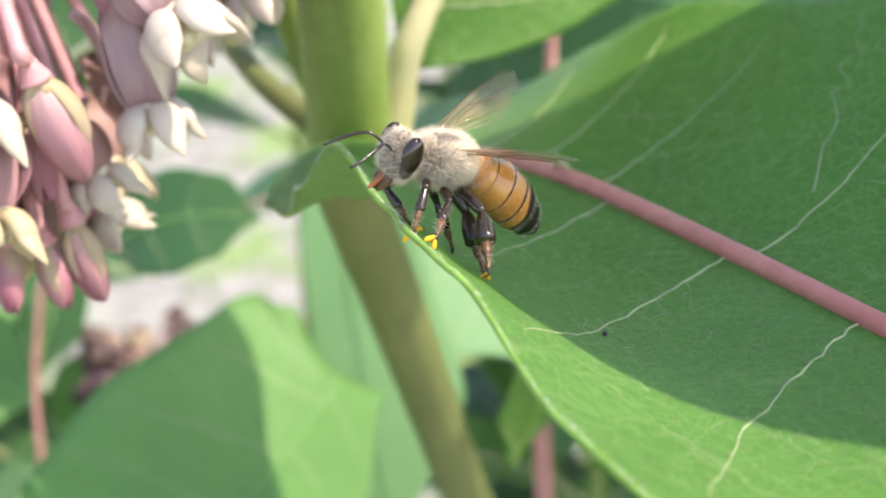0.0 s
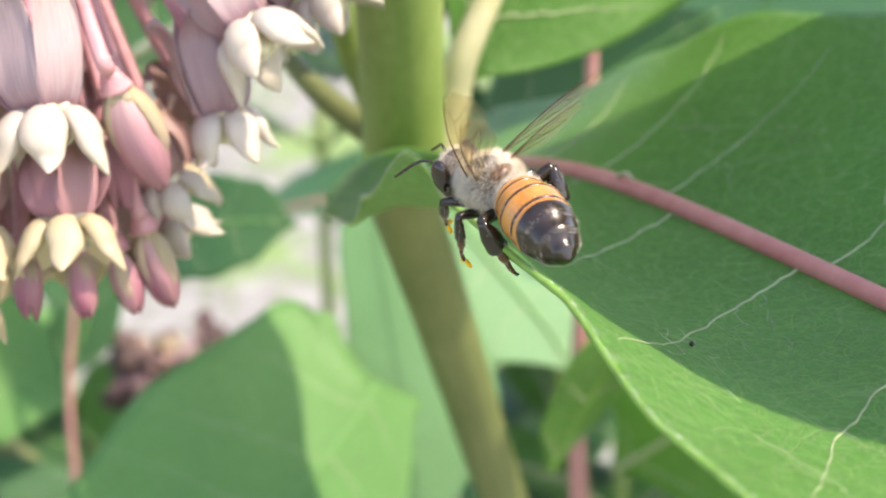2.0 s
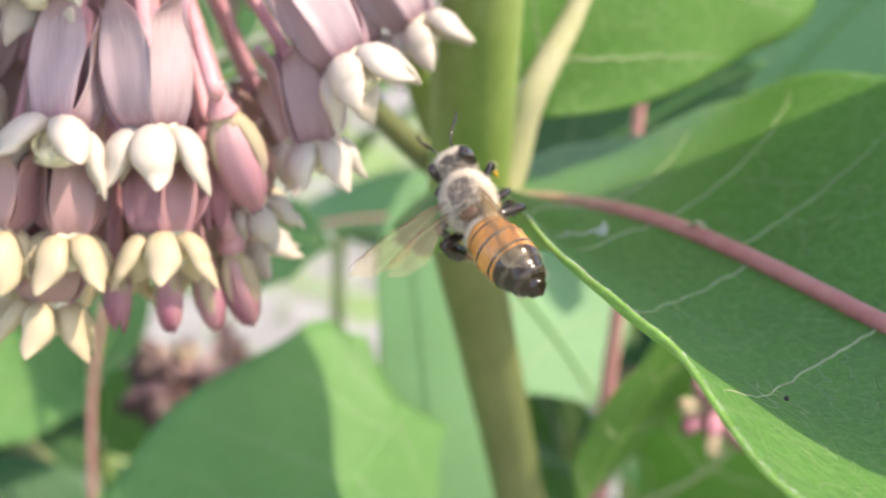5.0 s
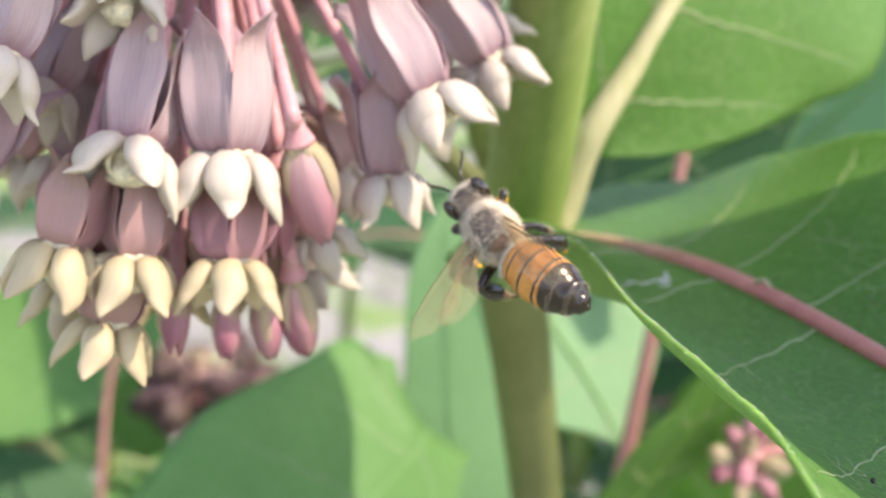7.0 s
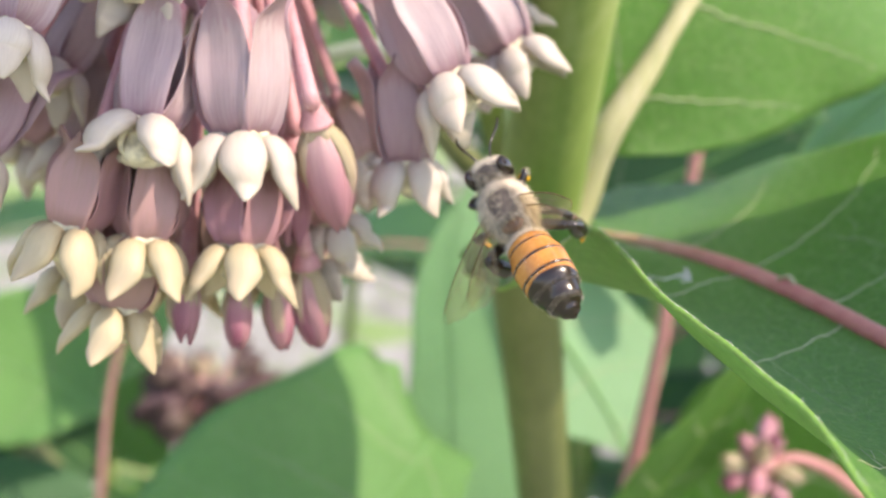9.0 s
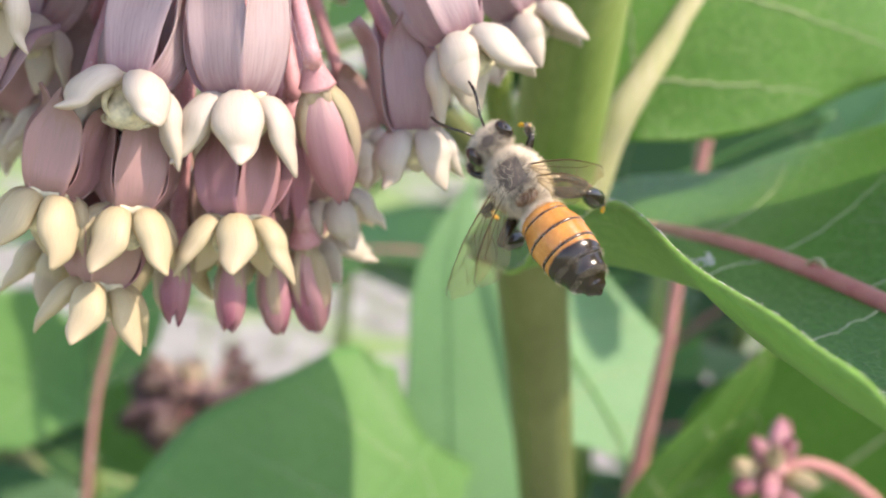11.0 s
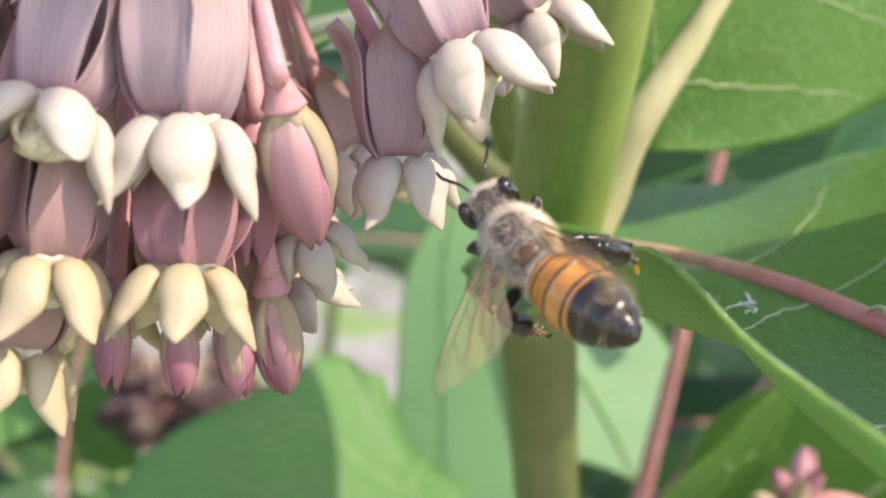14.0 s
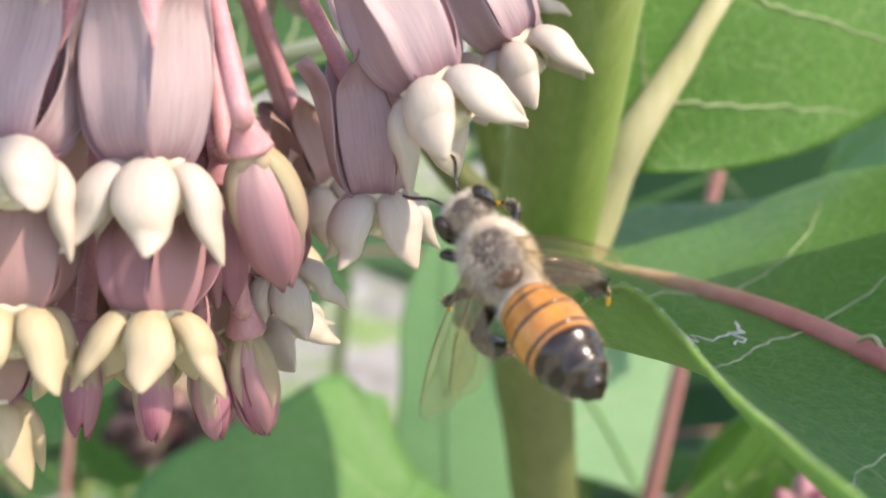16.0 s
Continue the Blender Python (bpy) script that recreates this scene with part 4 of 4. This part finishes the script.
# ---------------------------------------------------------------- the bee
BEE = [
    (0.00, -2.51, 62.81, 597.22, -11.00, -18.54, -147.19),
    (0.50, -3.19, 63.19, 596.91, -9.56, -16.85, -159.20),
    (1.00, -3.04, 62.63, 597.16, -10.61, -20.16, -150.96),
    (1.50, -4.56, 61.22, 597.61, -15.55, 2.56, 142.90),
    (1.80, -5.30, 61.28, 598.11, -23.24, 3.58, 127.29),
    (2.00, -4.50, 60.88, 597.24, -18.22, -0.17, 125.62),
    (2.20, -5.73, 61.04, 597.94, -16.08, -4.42, 129.19),
    (2.50, -6.92, 60.86, 597.90, -29.93, 9.14, 141.30),
    (2.80, -7.12, 61.36, 597.92, -17.49, -5.09, 134.53),
    (3.00, -6.96, 61.74, 598.06, -16.65, -5.77, 132.81),
    (3.20, -8.29, 62.20, 595.03, -71.18, -23.41, 118.83),
    (3.50, -7.44, 65.11, 596.75, -39.97, -39.05, 88.64),
    (4.00, -8.71, 65.19, 596.62, -45.18, -37.63, 97.62),
    (4.60, -10.15, 66.66, 596.51, -39.87, -36.81, 106.08),
    (5.60, -12.39, 72.27, 595.32, -49.82, -38.32, 124.27),
    (6.50, -14.37, 69.40, 597.08, -57.61, -30.88, 132.48),
    (7.00, -14.13, 70.48, 596.54, -54.92, -31.79, 131.83),
    (7.50, -14.51, 70.75, 595.52, -60.84, -20.50, 138.58),
    (8.00, -14.77, 71.53, 596.92, -56.23, -38.16, 134.62),
    (8.50, -14.44, 71.96, 596.57, -52.32, -37.51, 127.01),
    (9.50, -14.47, 72.54, 596.21, -54.47, -39.77, 131.62),
    (11.00, -14.82, 72.65, 596.04, -59.39, -41.75, 140.40),
    (11.50, -14.98, 73.44, 596.17, -46.95, -48.94, 127.43),
    (12.00, -15.17, 73.24, 595.53, -43.37, -33.98, 123.51),
    (12.50, -15.73, 73.33, 595.60, -48.99, -29.60, 129.79),
    (13.00, -15.40, 73.67, 595.56, -45.80, -28.87, 127.64),
    (13.20, -15.61, 74.47, 595.66, -45.76, -28.73, 127.72),
    (13.40, -15.26, 74.22, 595.69, -38.98, -38.84, 123.84),
    (13.50, -15.53, 74.17, 594.37, -43.77, -27.72, 126.21),
    (13.62, -13.34, 72.92, 589.73, -109.30, -34.25, -139.58),
    (13.80, -14.13, 73.83, 594.34, -48.64, -22.68, 127.33),
    (14.00, -15.19, 73.53, 595.05, -46.97, -21.72, 124.53),
    (14.25, -15.04, 73.72, 595.24, -46.68, -20.66, 123.41),
    (14.50, -15.27, 72.73, 591.82, -98.38, -28.04, -144.83),
    (14.75, -14.33, 73.43, 593.57, -46.05, -17.26, 126.85),
    (15.00, -14.19, 73.56, 593.54, -51.22, -22.07, 131.56),
    (15.50, -14.99, 74.17, 596.14, -40.57, -29.10, 122.14),
    (16.00, -15.08, 73.41, 596.25, -44.37, -34.54, 129.85),
]
ABDOMEN = [
    (0.00, -0.91, 0.22, -0.34),
    (0.50, -0.92, 0.25, -0.30),
    (1.00, -0.92, 0.23, -0.33),
    (1.50, -0.95, 0.29, -0.13),
    (1.80, -0.94, 0.35, -0.03),
    (2.00, -0.95, 0.30, -0.08),
    (2.20, -0.97, 0.25, -0.04),
    (2.50, -0.93, 0.35, -0.11),
    (2.80, -0.98, 0.17, 0.05),
    (3.00, -0.98, 0.17, 0.05),
    (3.20, -0.95, -0.30, -0.01),
    (3.50, -0.94, -0.34, -0.08),
    (4.00, -0.94, -0.34, -0.05),
    (4.60, -0.94, -0.33, 0.04),
    (5.60, -0.94, -0.32, 0.08),
    (6.50, -0.96, -0.23, 0.12),
    (7.00, -0.94, -0.32, 0.11),
    (7.50, -0.95, -0.29, 0.14),
    (8.00, -0.96, -0.22, 0.15),
    (8.50, -0.98, -0.09, 0.16),
    (9.50, -0.98, -0.08, 0.17),
    (11.00, -0.98, -0.09, 0.19),
    (11.50, -0.98, -0.08, 0.19),
    (12.00, -0.95, -0.27, 0.16),
    (12.50, -0.96, -0.21, 0.18),
    (13.00, -0.95, -0.24, 0.18),
    (13.20, -0.96, -0.21, 0.19),
    (13.40, -0.97, -0.10, 0.21),
    (13.50, -0.98, -0.09, 0.20),
    (13.62, -0.92, -0.39, -0.08),
    (13.80, -0.96, -0.20, 0.20),
    (14.00, -0.95, -0.23, 0.19),
    (14.25, -0.95, -0.23, 0.19),
    (14.50, -0.92, -0.39, 0.03),
    (14.75, -0.95, -0.23, 0.22),
    (15.00, -0.94, -0.25, 0.21),
    (15.50, -0.94, -0.29, 0.19),
    (16.00, -0.97, -0.11, 0.23),
]
random.seed(21)
bee = thing("honey_bee", "honey bee with amber and black banded abdomen", "bee")
BEE_SIZE = 0.88
bee.scale = (BEE_SIZE,) * 3
def plate_material():
    """Back plates of the abdomen: amber that turns black behind an uneven edge. UV y: distance from that edge, in plate lengths."""
    m, nt, b = material("bee_plate")
    sep = nt.nodes.new("ShaderNodeSeparateXYZ")
    nt.links.new(coords(nt, "UV"), sep.inputs[0])
    n = noise_of(nt, coords(nt), 1100.0, 5.0, 0.65)
    shift = nt.nodes.new("ShaderNodeMath")
    shift.operation = "MULTIPLY_ADD"
    shift.inputs[1].default_value = 0.22
    nt.links.new(n, shift.inputs[0])
    nt.links.new(sep.outputs[1], shift.inputs[2])
    amber = ramp(nt, n, [(0.3, (0.42, 0.155, 0.030)), (0.7, (0.60, 0.275, 0.065))])
    dark = ramp(nt, n, [(0.3, (0.012, 0.008, 0.006)), (0.7, (0.030, 0.017, 0.010))])
    mid = mixed(nt, ramp(nt, shift.outputs[0], [(0.53, (0, 0, 0)), (0.62, (1, 1, 1))]), amber, (0.16, 0.05, 0.012))
    nt.links.new(mixed(nt, ramp(nt, shift.outputs[0], [(0.58, (0, 0, 0)), (0.66, (1, 1, 1))]), mid, dark), b.inputs["Base Color"])
    b.inputs["Roughness"].default_value = 0.24
    b.inputs["Specular IOR Level"].default_value = 0.6
    bumped(nt, b, noise_of(nt, coords(nt), 5000.0, 3.0), 0.25, 0.00004)
    return m


PLATE = plate_material()
BLACK = plain_material("bee_black", (0.018, 0.012, 0.008), 0.25, 0.6, 0.4, 1500.0)
BROWN = plain_material("bee_brown", (0.10, 0.045, 0.018), 0.4, 0.5, 0.4, 1500.0)
HIDE = plain_material("bee_hide", (0.085, 0.068, 0.058), 0.45, 0.3, 0.4, 1500.0)
HAIR = plain_material("bee_hair", (0.66, 0.58, 0.47), 0.7, 0.2, 0.3, 1500.0)
EYE_BLACK = plain_material("bee_eye", (0.016, 0.009, 0.007), 0.07, 0.7, 0.2, 2500.0)
TONGUE = plain_material("bee_tongue", (0.28, 0.08, 0.02), 0.3, 0.6)
POLLEN = plain_material("pollinium_yellow", (0.80, 0.42, 0.02), 0.5, 0.4, 0.2)


def ball(name, centre, radii, mat, rings=14, sides=20, power=1.0):
    out = []
    for i in range(rings + 1):
        a = math.pi * (0.02 + 0.96 * i / rings)
        out.append([Vector((centre[0] + radii[0] * math.cos(a), centre[1] + radii[1] * math.sin(a) * math.cos(w), centre[2] + radii[2] * math.sin(a) * math.sin(w))) for w in (2 * math.pi * k / sides for k in range(sides))])
    v, f, u = loft(out)
    return mesh_of(name, v, [tuple(reversed(q)) for q in f], mat, uvs=u)


def hairs_on(centre, radii, count, length, seed, keep=lambda n: True, lean=Vector((-0.3, 0, 0.0))):
    r = random.Random(seed)
    out = []
    while len(out) < count:
        n = Vector((r.gauss(0, 1), r.gauss(0, 1), r.gauss(0, 1))).normalized()
        if not keep(n):
            continue
        p = Vector((centre[i] + n[i] * radii[i] * 0.97 for i in range(3)))
        w = Vector((n[i] / radii[i] for i in range(3))).normalized()
        w = (w + lean * r.uniform(0, 1) + Vector((r.gauss(0, 0.25), r.gauss(0, 0.25), r.gauss(0, 0.25)))).normalized()
        out.append((p, p + w * length * r.uniform(0.6, 1.2)))
    return out


thorax = part("thorax", ball("thorax", (0, 0, 0), (2.05, 1.58, 1.52), HIDE), bee, "dark thorax under grey hair")
part("hair", spikes_mesh("hair", hairs_on((0, 0, 0), (2.05, 1.58, 1.52), 12000, 0.62, 1, lambda n: not (n.z > 0.62 and abs(n.x - 0.15) < 0.45 and abs(n.y) < 0.5) or random.random() < 0.14), HAIR, 0.010), thorax, "short pale hair")
part("scutellum", ball("scutellum", (-1.35, 0, 1.0), (0.5, 0.8, 0.36), BROWN, 8, 12), thorax)

HEAD_AT = Vector((2.05, 0, 0.05))
bee_head = part("head", ball("head", (0.95, 0, -0.25), (0.9, 1.55, 1.5), HIDE), bee, "dark head", Matrix.Translation(HEAD_AT * MM))
part("hair", spikes_mesh("hair", hairs_on((0.95, 0, -0.25), (0.9, 1.55, 1.5), 4200, 0.42, 2, lambda n: abs(n.y) < 0.78 and n.z < 0.96 and (n.x > 0.1 or random.random() < 0.8)), HAIR, 0.008), bee_head)
for side in (1, -1):
    part("compound_eye", ball("compound_eye", (0.95, side * 1.2, 0.22), (0.68, 0.48, 1.12), EYE_BLACK), bee_head, "glossy black eye")
    a = [Vector((1.75, side * 0.35, 0.1)), Vector((2.6, side * 0.75, 0.55)), Vector((3.3, side * 1.15, 0.35)), Vector((4.2, side * 1.5, -0.3)), Vector((4.9, side * 1.6, -0.8))]
    part("antenna", tube_mesh("antenna", spline(a, 5), [0.09, 0.08, 0.10, 0.10, 0.08], BLACK, 8), bee_head)
    part("mandible", tube_mesh("mandible", [Vector((1.4, side * 0.5, -1.4)), Vector((1.6, side * 0.4, -2.0)), Vector((1.7, side * 0.1, -2.4))], [0.3, 0.25, 0.1], BROWN, 8), bee_head)
part("proboscis", tube_mesh("proboscis", spline([(1.4, 0, -1.4), (1.8, 0, -1.9), (2.3, 0, -2.4)], 5), [0.32, 0.24, 0.08], TONGUE, 8), bee_head, "short brown proboscis")

ABD_AT = Vector((-1.9, 0, -0.2))
abdomen = part("abdomen", ball("abdomen", (-0.4, 0, 0), (0.6, 0.65, 0.6), HIDE, 8, 14), bee, "amber abdomen with black bands and tip", Matrix.Translation(ABD_AT * MM))
belly = table([0, 0.12, 0.35, 0.6, 0.8, 0.93, 1.0], [0.9, 1.52, 1.86, 1.78, 1.32, 0.70, 0.12])
# plates: from, to along the abdomen; share that is amber on the back and on the flanks
SEG = [(0.0, 0.17, 0.90, 1.05), (0.15, 0.36, 0.89, 0.97), (0.34, 0.54, 0.87, 0.93), (0.52, 0.71, 0.25, 0.66), (0.69, 0.86, -0.5, 0.1), (0.84, 1.0, -0.5, -0.4)]
for a, b, back, flank in SEG:
    rings, uvs = [], []
    for i in range(13):
        f = a + (b - a) * i / 12
        flare = 0.035 * (i / 12) ** 2
        x = -0.2 - 6.4 * f
        for k in range(32):
            w = 2 * math.pi * k / 32
            up = max(0.0, math.sin(w))
            share = flank + (back - flank) * up ** 0.8
            uvs.append((k / 32, 0.5 + (i / 12 - share)))
        rings.append([Vector((x, math.cos(w) * (belly(f) + flare), math.sin(w) * (belly(f) * (0.92 if math.sin(w) > 0 else 0.85) + flare) - 0.9 * f * f)) for w in (2 * math.pi * k / 32 for k in range(32))])
    v, fc, u = loft(rings)
    plate = part("tergite", mesh_of("tergite", v, [tuple(reversed(q)) for q in fc], PLATE, uvs=uvs), abdomen, "amber plate with a dark edge" if back > 0.5 else "black plate")
    # short pale hair along the rear edge of the plate
    h, fringe = random.Random(int(a * 100)), []
    for k in range(0 if b > 0.99 else 300):
        w, f = h.uniform(0, 2 * math.pi), b - h.uniform(0.0, 0.05)
        n = Vector((0, math.cos(w), math.sin(w)))
        p = Vector((-0.2 - 6.4 * f, n.y * belly(f), n.z * belly(f) * (0.92 if n.z > 0 else 0.85) - 0.9 * f * f))
        fringe.append((p, p + (n * 0.45 + Vector((-1.0, h.gauss(0, 0.2), h.gauss(0, 0.2)))).normalized() * h.uniform(0.15, 0.32)))
    if fringe:
        part("hair", spikes_mesh("hair", fringe, HAIR, 0.006), plate)
part("hair", spikes_mesh("hair", hairs_on((-1.2, 0, 0.1), (1.1, 1.55, 1.45), 1500, 0.4, 5, lambda n: n.x > 0.35), HAIR, 0.008), abdomen)


def wing_material():
    m = bpy.data.materials.new("wing_membrane")
    m.use_nodes = True
    nt = m.node_tree
    b = nt.nodes["Principled BSDF"]
    b.inputs["Base Color"].default_value = (0.58, 0.50, 0.38, 1)
    b.inputs["Roughness"].default_value = 0.12
    n = noise_of(nt, coords(nt), 900.0, 3.0)
    bumped(nt, b, n, 0.5, 0.0002)
    t = nt.nodes.new("ShaderNodeBsdfTransparent")
    t.inputs[0].default_value = (0.97, 0.93, 0.84, 1)
    mx = nt.nodes.new("ShaderNodeMixShader")
    mx.inputs[0].default_value = 0.10
    nt.links.new(t.outputs[0], mx.inputs[1])
    nt.links.new(b.outputs[0], mx.inputs[2])
    nt.links.new(mx.outputs[0], nt.nodes["Material Output"].inputs[0])
    return m


WING = wing_material()


def add_wing(side, name, length, width, root):
    """A wing that lies back along -x from its root, its leading edge outwards."""
    lead = table([0, 0.2, 0.6, 0.9, 1.0], [0.15, 0.45, 0.62, 0.45, -0.1])
    trail = table([0, 0.2, 0.6, 0.85, 1.0], [-0.1, -0.45, -width, -width * 0.75, -0.2])
    verts, faces = [], []
    for i in range(21):
        f = i / 20
        for k in range(7):
            g = k / 6
            y = lead(f) + (trail(f) - lead(f)) * g
            z = 0.05 * math.sin(g * 9 + f * 5) + 0.25 * f * (1 - f)
            verts.append((-length * f, side * y, z))
    m = len(verts)
    verts += [(x, y, z - 0.03) for x, y, z in verts]
    for i in range(20):
        for k in range(6):
            a = i * 7 + k
            faces += [(a, a + 1, a + 8, a + 7), (m + a, m + a + 7, m + a + 8, m + a + 1)]
    ob = part(name, mesh_of(name, verts, faces, WING), bee, "clear brownish veined wing", Matrix.Translation(Vector(root) * MM))
    rows = [[(0, 0.1), (0.5, 0.55), (0.92, 0.4), (1, 0.0)], [(0, 0.0), (0.4, 0.1), (0.7, 0.15), (0.85, 0.42)], [(0, -0.05), (0.35, -0.15), (0.6, -0.5), (0.82, -0.55)], [(0.05, -0.1), (0.3, -0.45), (0.55, -0.85)], [(0.42, 0.1), (0.5, -0.2), (0.62, -0.5)], [(0.66, 0.15), (0.70, -0.2), (0.80, -0.5)]]
    for i, row in enumerate(rows):
        s = width / 1.3
        pts = spline([(-length * f, side * y * (s if y < 0 else 1), 0.03 + 0.25 * f * (1 - f)) for f, y in row], 5)
        part("wing_vein", tube_mesh("wing_vein", pts, [0.05 if i == 0 else 0.02, 0.012], BROWN, 5), ob)
    return ob


WINGS = {}
for side in (1, -1):
    WINGS["fore", side] = add_wing(side, "forewing", 8.0, 1.65, (0.2, side * 1.15, 1.0))
    WINGS["hind", side] = add_wing(side, "hindwing", 6.0, 1.4, (-0.6, side * 1.1, 0.85))

# legs: hip, default foot, knee way, thigh and shin lengths
LEGS = []
for side in (1, -1):
    LEGS.append((side, "fore", Vector((1.1, side * 0.75, -1.3)), Vector((3.4, side * 1.9, -2.9)), Vector((0.6, side * 0.8, 0.4)), 1.9, 2.6, 0.28))
    LEGS.append((side, "mid", Vector((0.0, side * 0.95, -1.5)), Vector((0.6, side * 3.1, -3.6)), Vector((-0.1, side * 1.0, 0.6)), 2.1, 3.0, 0.30))
    LEGS.append((side, "hind", Vector((-1.1, side * 0.9, -1.3)), Vector((-2.6, side * 1.7, -3.9)), Vector((-0.6, side * 0.9, 0.5)), 2.6, 4.0, 0.40))
leg_parts = []
for side, name, hip, foot, knee, a, b, r in LEGS:
    thigh = part("femur", tube_mesh("femur", spline([(0, 0, 0), (0.25 * a, 0, 0.05), (0.7 * a, 0, 0.05), (a, 0, 0)], 4), [r * 0.6, r, r * 0.95, r * 0.7], BLACK, 10), bee, "dark leg")
    wide = 1.6 if name == "hind" else 1.1
    shin = part("tibia", tube_mesh("tibia", spline([(0, 0, 0), (0.25 * b, 0, 0), (0.5 * b, 0, 0), (0.58 * b, 0, 0)], 4), [r * 0.6, r * wide * 0.9, r * wide, r * 0.6], BLACK, 10), bee)
    part("tarsus", tube_mesh("tarsus", spline([(0.56 * b, 0, 0), (0.7 * b, 0, 0.0), (0.78 * b, 0, 0), (0.88 * b, 0, 0.04), (b, 0, -0.05)], 4), [r * 0.75, r * 0.8, r * 0.45, r * 0.4, r * 0.35], BROWN, 8), shin, "brown foot")
    part("claw", tube_mesh("claw", spline([(0.97 * b, 0, 0), (1.06 * b, 0.1, -0.05), (1.09 * b, 0.12, -0.25)], 3), [0.12, 0.1, 0.04], BLACK, 6), shin)
    part("hair", spikes_mesh("hair", [(Vector((b * f, 0, 0)), Vector((b * f + 0.15, math.cos(f * 60) * r * 1.7, math.sin(f * 60) * r * 1.7))) for f in (0.1 + 0.8 * k / 60 for k in range(60))], HAIR, 0.018), shin)
    if (side, name) in ((1, "fore"), (1, "mid"), (-1, "hind"), (-1, "fore")):
        for k in range(2):
            p0 = Vector((b * 1.0, 0, 0))
            way = Vector((0.7, 0.4 - 0.8 * k, -0.3)).normalized()
            part("pollinium", tube_mesh("pollinium", [p0, p0 + way * 0.25, p0 + way * 0.6, p0 + way * 0.85], [0.04, 0.11, 0.16, 0.07], POLLEN, 8), shin, "yellow pollinium stuck to the foot")
    leg_parts.append((thigh, shin))


def aimed(origin, target, hint):
    """A pose at origin whose +x points to target and whose +z leans to hint."""
    x = (target - origin).normalized()
    y = hint.cross(x).normalized()
    z = x.cross(y)
    return Matrix.Translation(origin * MM) @ Matrix((x, y, z)).transposed().to_4x4()


# places on the leaf blade where the feet stand at first
STANCE = {("fore", 1): (0.430, 0.99), ("mid", 1): (0.445, 0.98), ("hind", 1): (0.455, 0.86), ("fore", -1): (0.405, 0.97), ("mid", -1): (0.40, 0.85), ("hind", -1): (0.425, 0.80)}
GRIP = Vector((-9.2, 76.0, 594.6))        # leaf edge that the hind feet hold


def motions():
    body = [(t, pose(x * MM, y * MM, z * MM, rx, ry, rz)) for t, x, y, z, rx, ry, rz in BEE]
    walk(bee, body)
    rows = []
    for t, x, y, z in ABDOMEN:
        rows.append((t, aimed(ABD_AT, ABD_AT - Vector((x, y, z)), Vector((0, 0, 1)))))
    walk(abdomen, rows)
    walk(bee_head, [(t, Matrix.Translation(HEAD_AT * MM) @ pose(0, 0, 0, 0, 8 * math.sin(2.1 * t), 10 * math.sin(1.3 * t))) for t, *_ in BEE])
    # wings: (seconds, sweep out from the back, lift) for left and right
    left = [(0, 14, 8), (1, 14, 10), (1.5, 30, 50), (2, 25, 60), (2.5, 20, 35), (2.8, 80, 5), (3.2, 85, 0), (4, 75, 10), (6.5, 75, 5), (7, 60, 15), (8, 70, 5), (8.5, 58, -18), (11, 62, -22), (12, 56, -20), (12.5, 56, 0), (13, 54, 0), (14, 52, 2), (14.5, 76, -5), (15, 52, 2), (15.5, 56, 0), (16, 54, -24)]
    right = [(0, 24, 30), (1, 24, 30), (1.5, 25, 40), (2, 40, 30), (2.5, 35, 60), (3, 40, 55), (3.2, 20, 20), (4, 12, 10), (6.5, 10, 12), (8.5, 30, 40), (11, 40, 45), (12, 25, 30), (12.5, 10, 8), (13.5, 12, 8), (14.5, 10, 6), (15.5, 8, 8), (16, 30, 35)]
    for side, keys in ((1, left), (-1, right)):
        for name, root in (("fore", Vector((0.2, side * 1.15, 1.0))), ("hind", Vector((-0.6, side * 1.1, 0.85)))):
            out = []
            for t, sweep, lift in keys:
                s = sweep if name == "fore" else sweep * 0.85 + 2
                out.append((t, Matrix.Translation(root * MM) @ Matrix.Rotation(radians(-side * s), 4, "Z") @ Matrix.Rotation(radians(lift), 4, "Y") @ Matrix.Rotation(radians(side * 6), 4, "X")))
            walk(WINGS[name, side], out)
    for (side, name, hip, foot, knee, a, b, r), (thigh, shin) in zip(LEGS, leg_parts):
        up_rows, low_rows = [], []
        for n, (t, m) in enumerate(body):
            k = n * 1.7 + hip.x * 3 + side
            goal = foot + Vector((0.5 * math.sin(k), 0.35 * math.sin(k * 1.3), 0.3 * math.sin(k * 0.7)))
            if t < 1.3:
                goal = m.inverted() @ ((NEAR.at(*STANCE[name, side]) + Vector((0, 0, 0.15))) * MM) / MM / BEE_SIZE
            if t > 3.1 and side < 0 and name != "fore":
                grip = m.inverted() @ (GRIP * MM) / MM / BEE_SIZE
                goal = goal.lerp(grip, 0.75)
            d = goal - hip
            reach = min(d.length, (a + b) * 0.97)
            d = d.normalized()
            goal = hip + d * reach
            cosine = max(-1.0, min(1.0, (a * a + reach * reach - b * b) / (2 * a * reach)))
            pole = (knee - d * knee.dot(d)).normalized()
            joint = hip + d * (a * cosine) + pole * (a * math.sqrt(1 - cosine * cosine))
            up_rows.append((t, aimed(hip, joint, pole)))
            low_rows.append((t, aimed(joint, goal, pole)))
        walk(thigh, up_rows)
        walk(shin, low_rows)


motions()
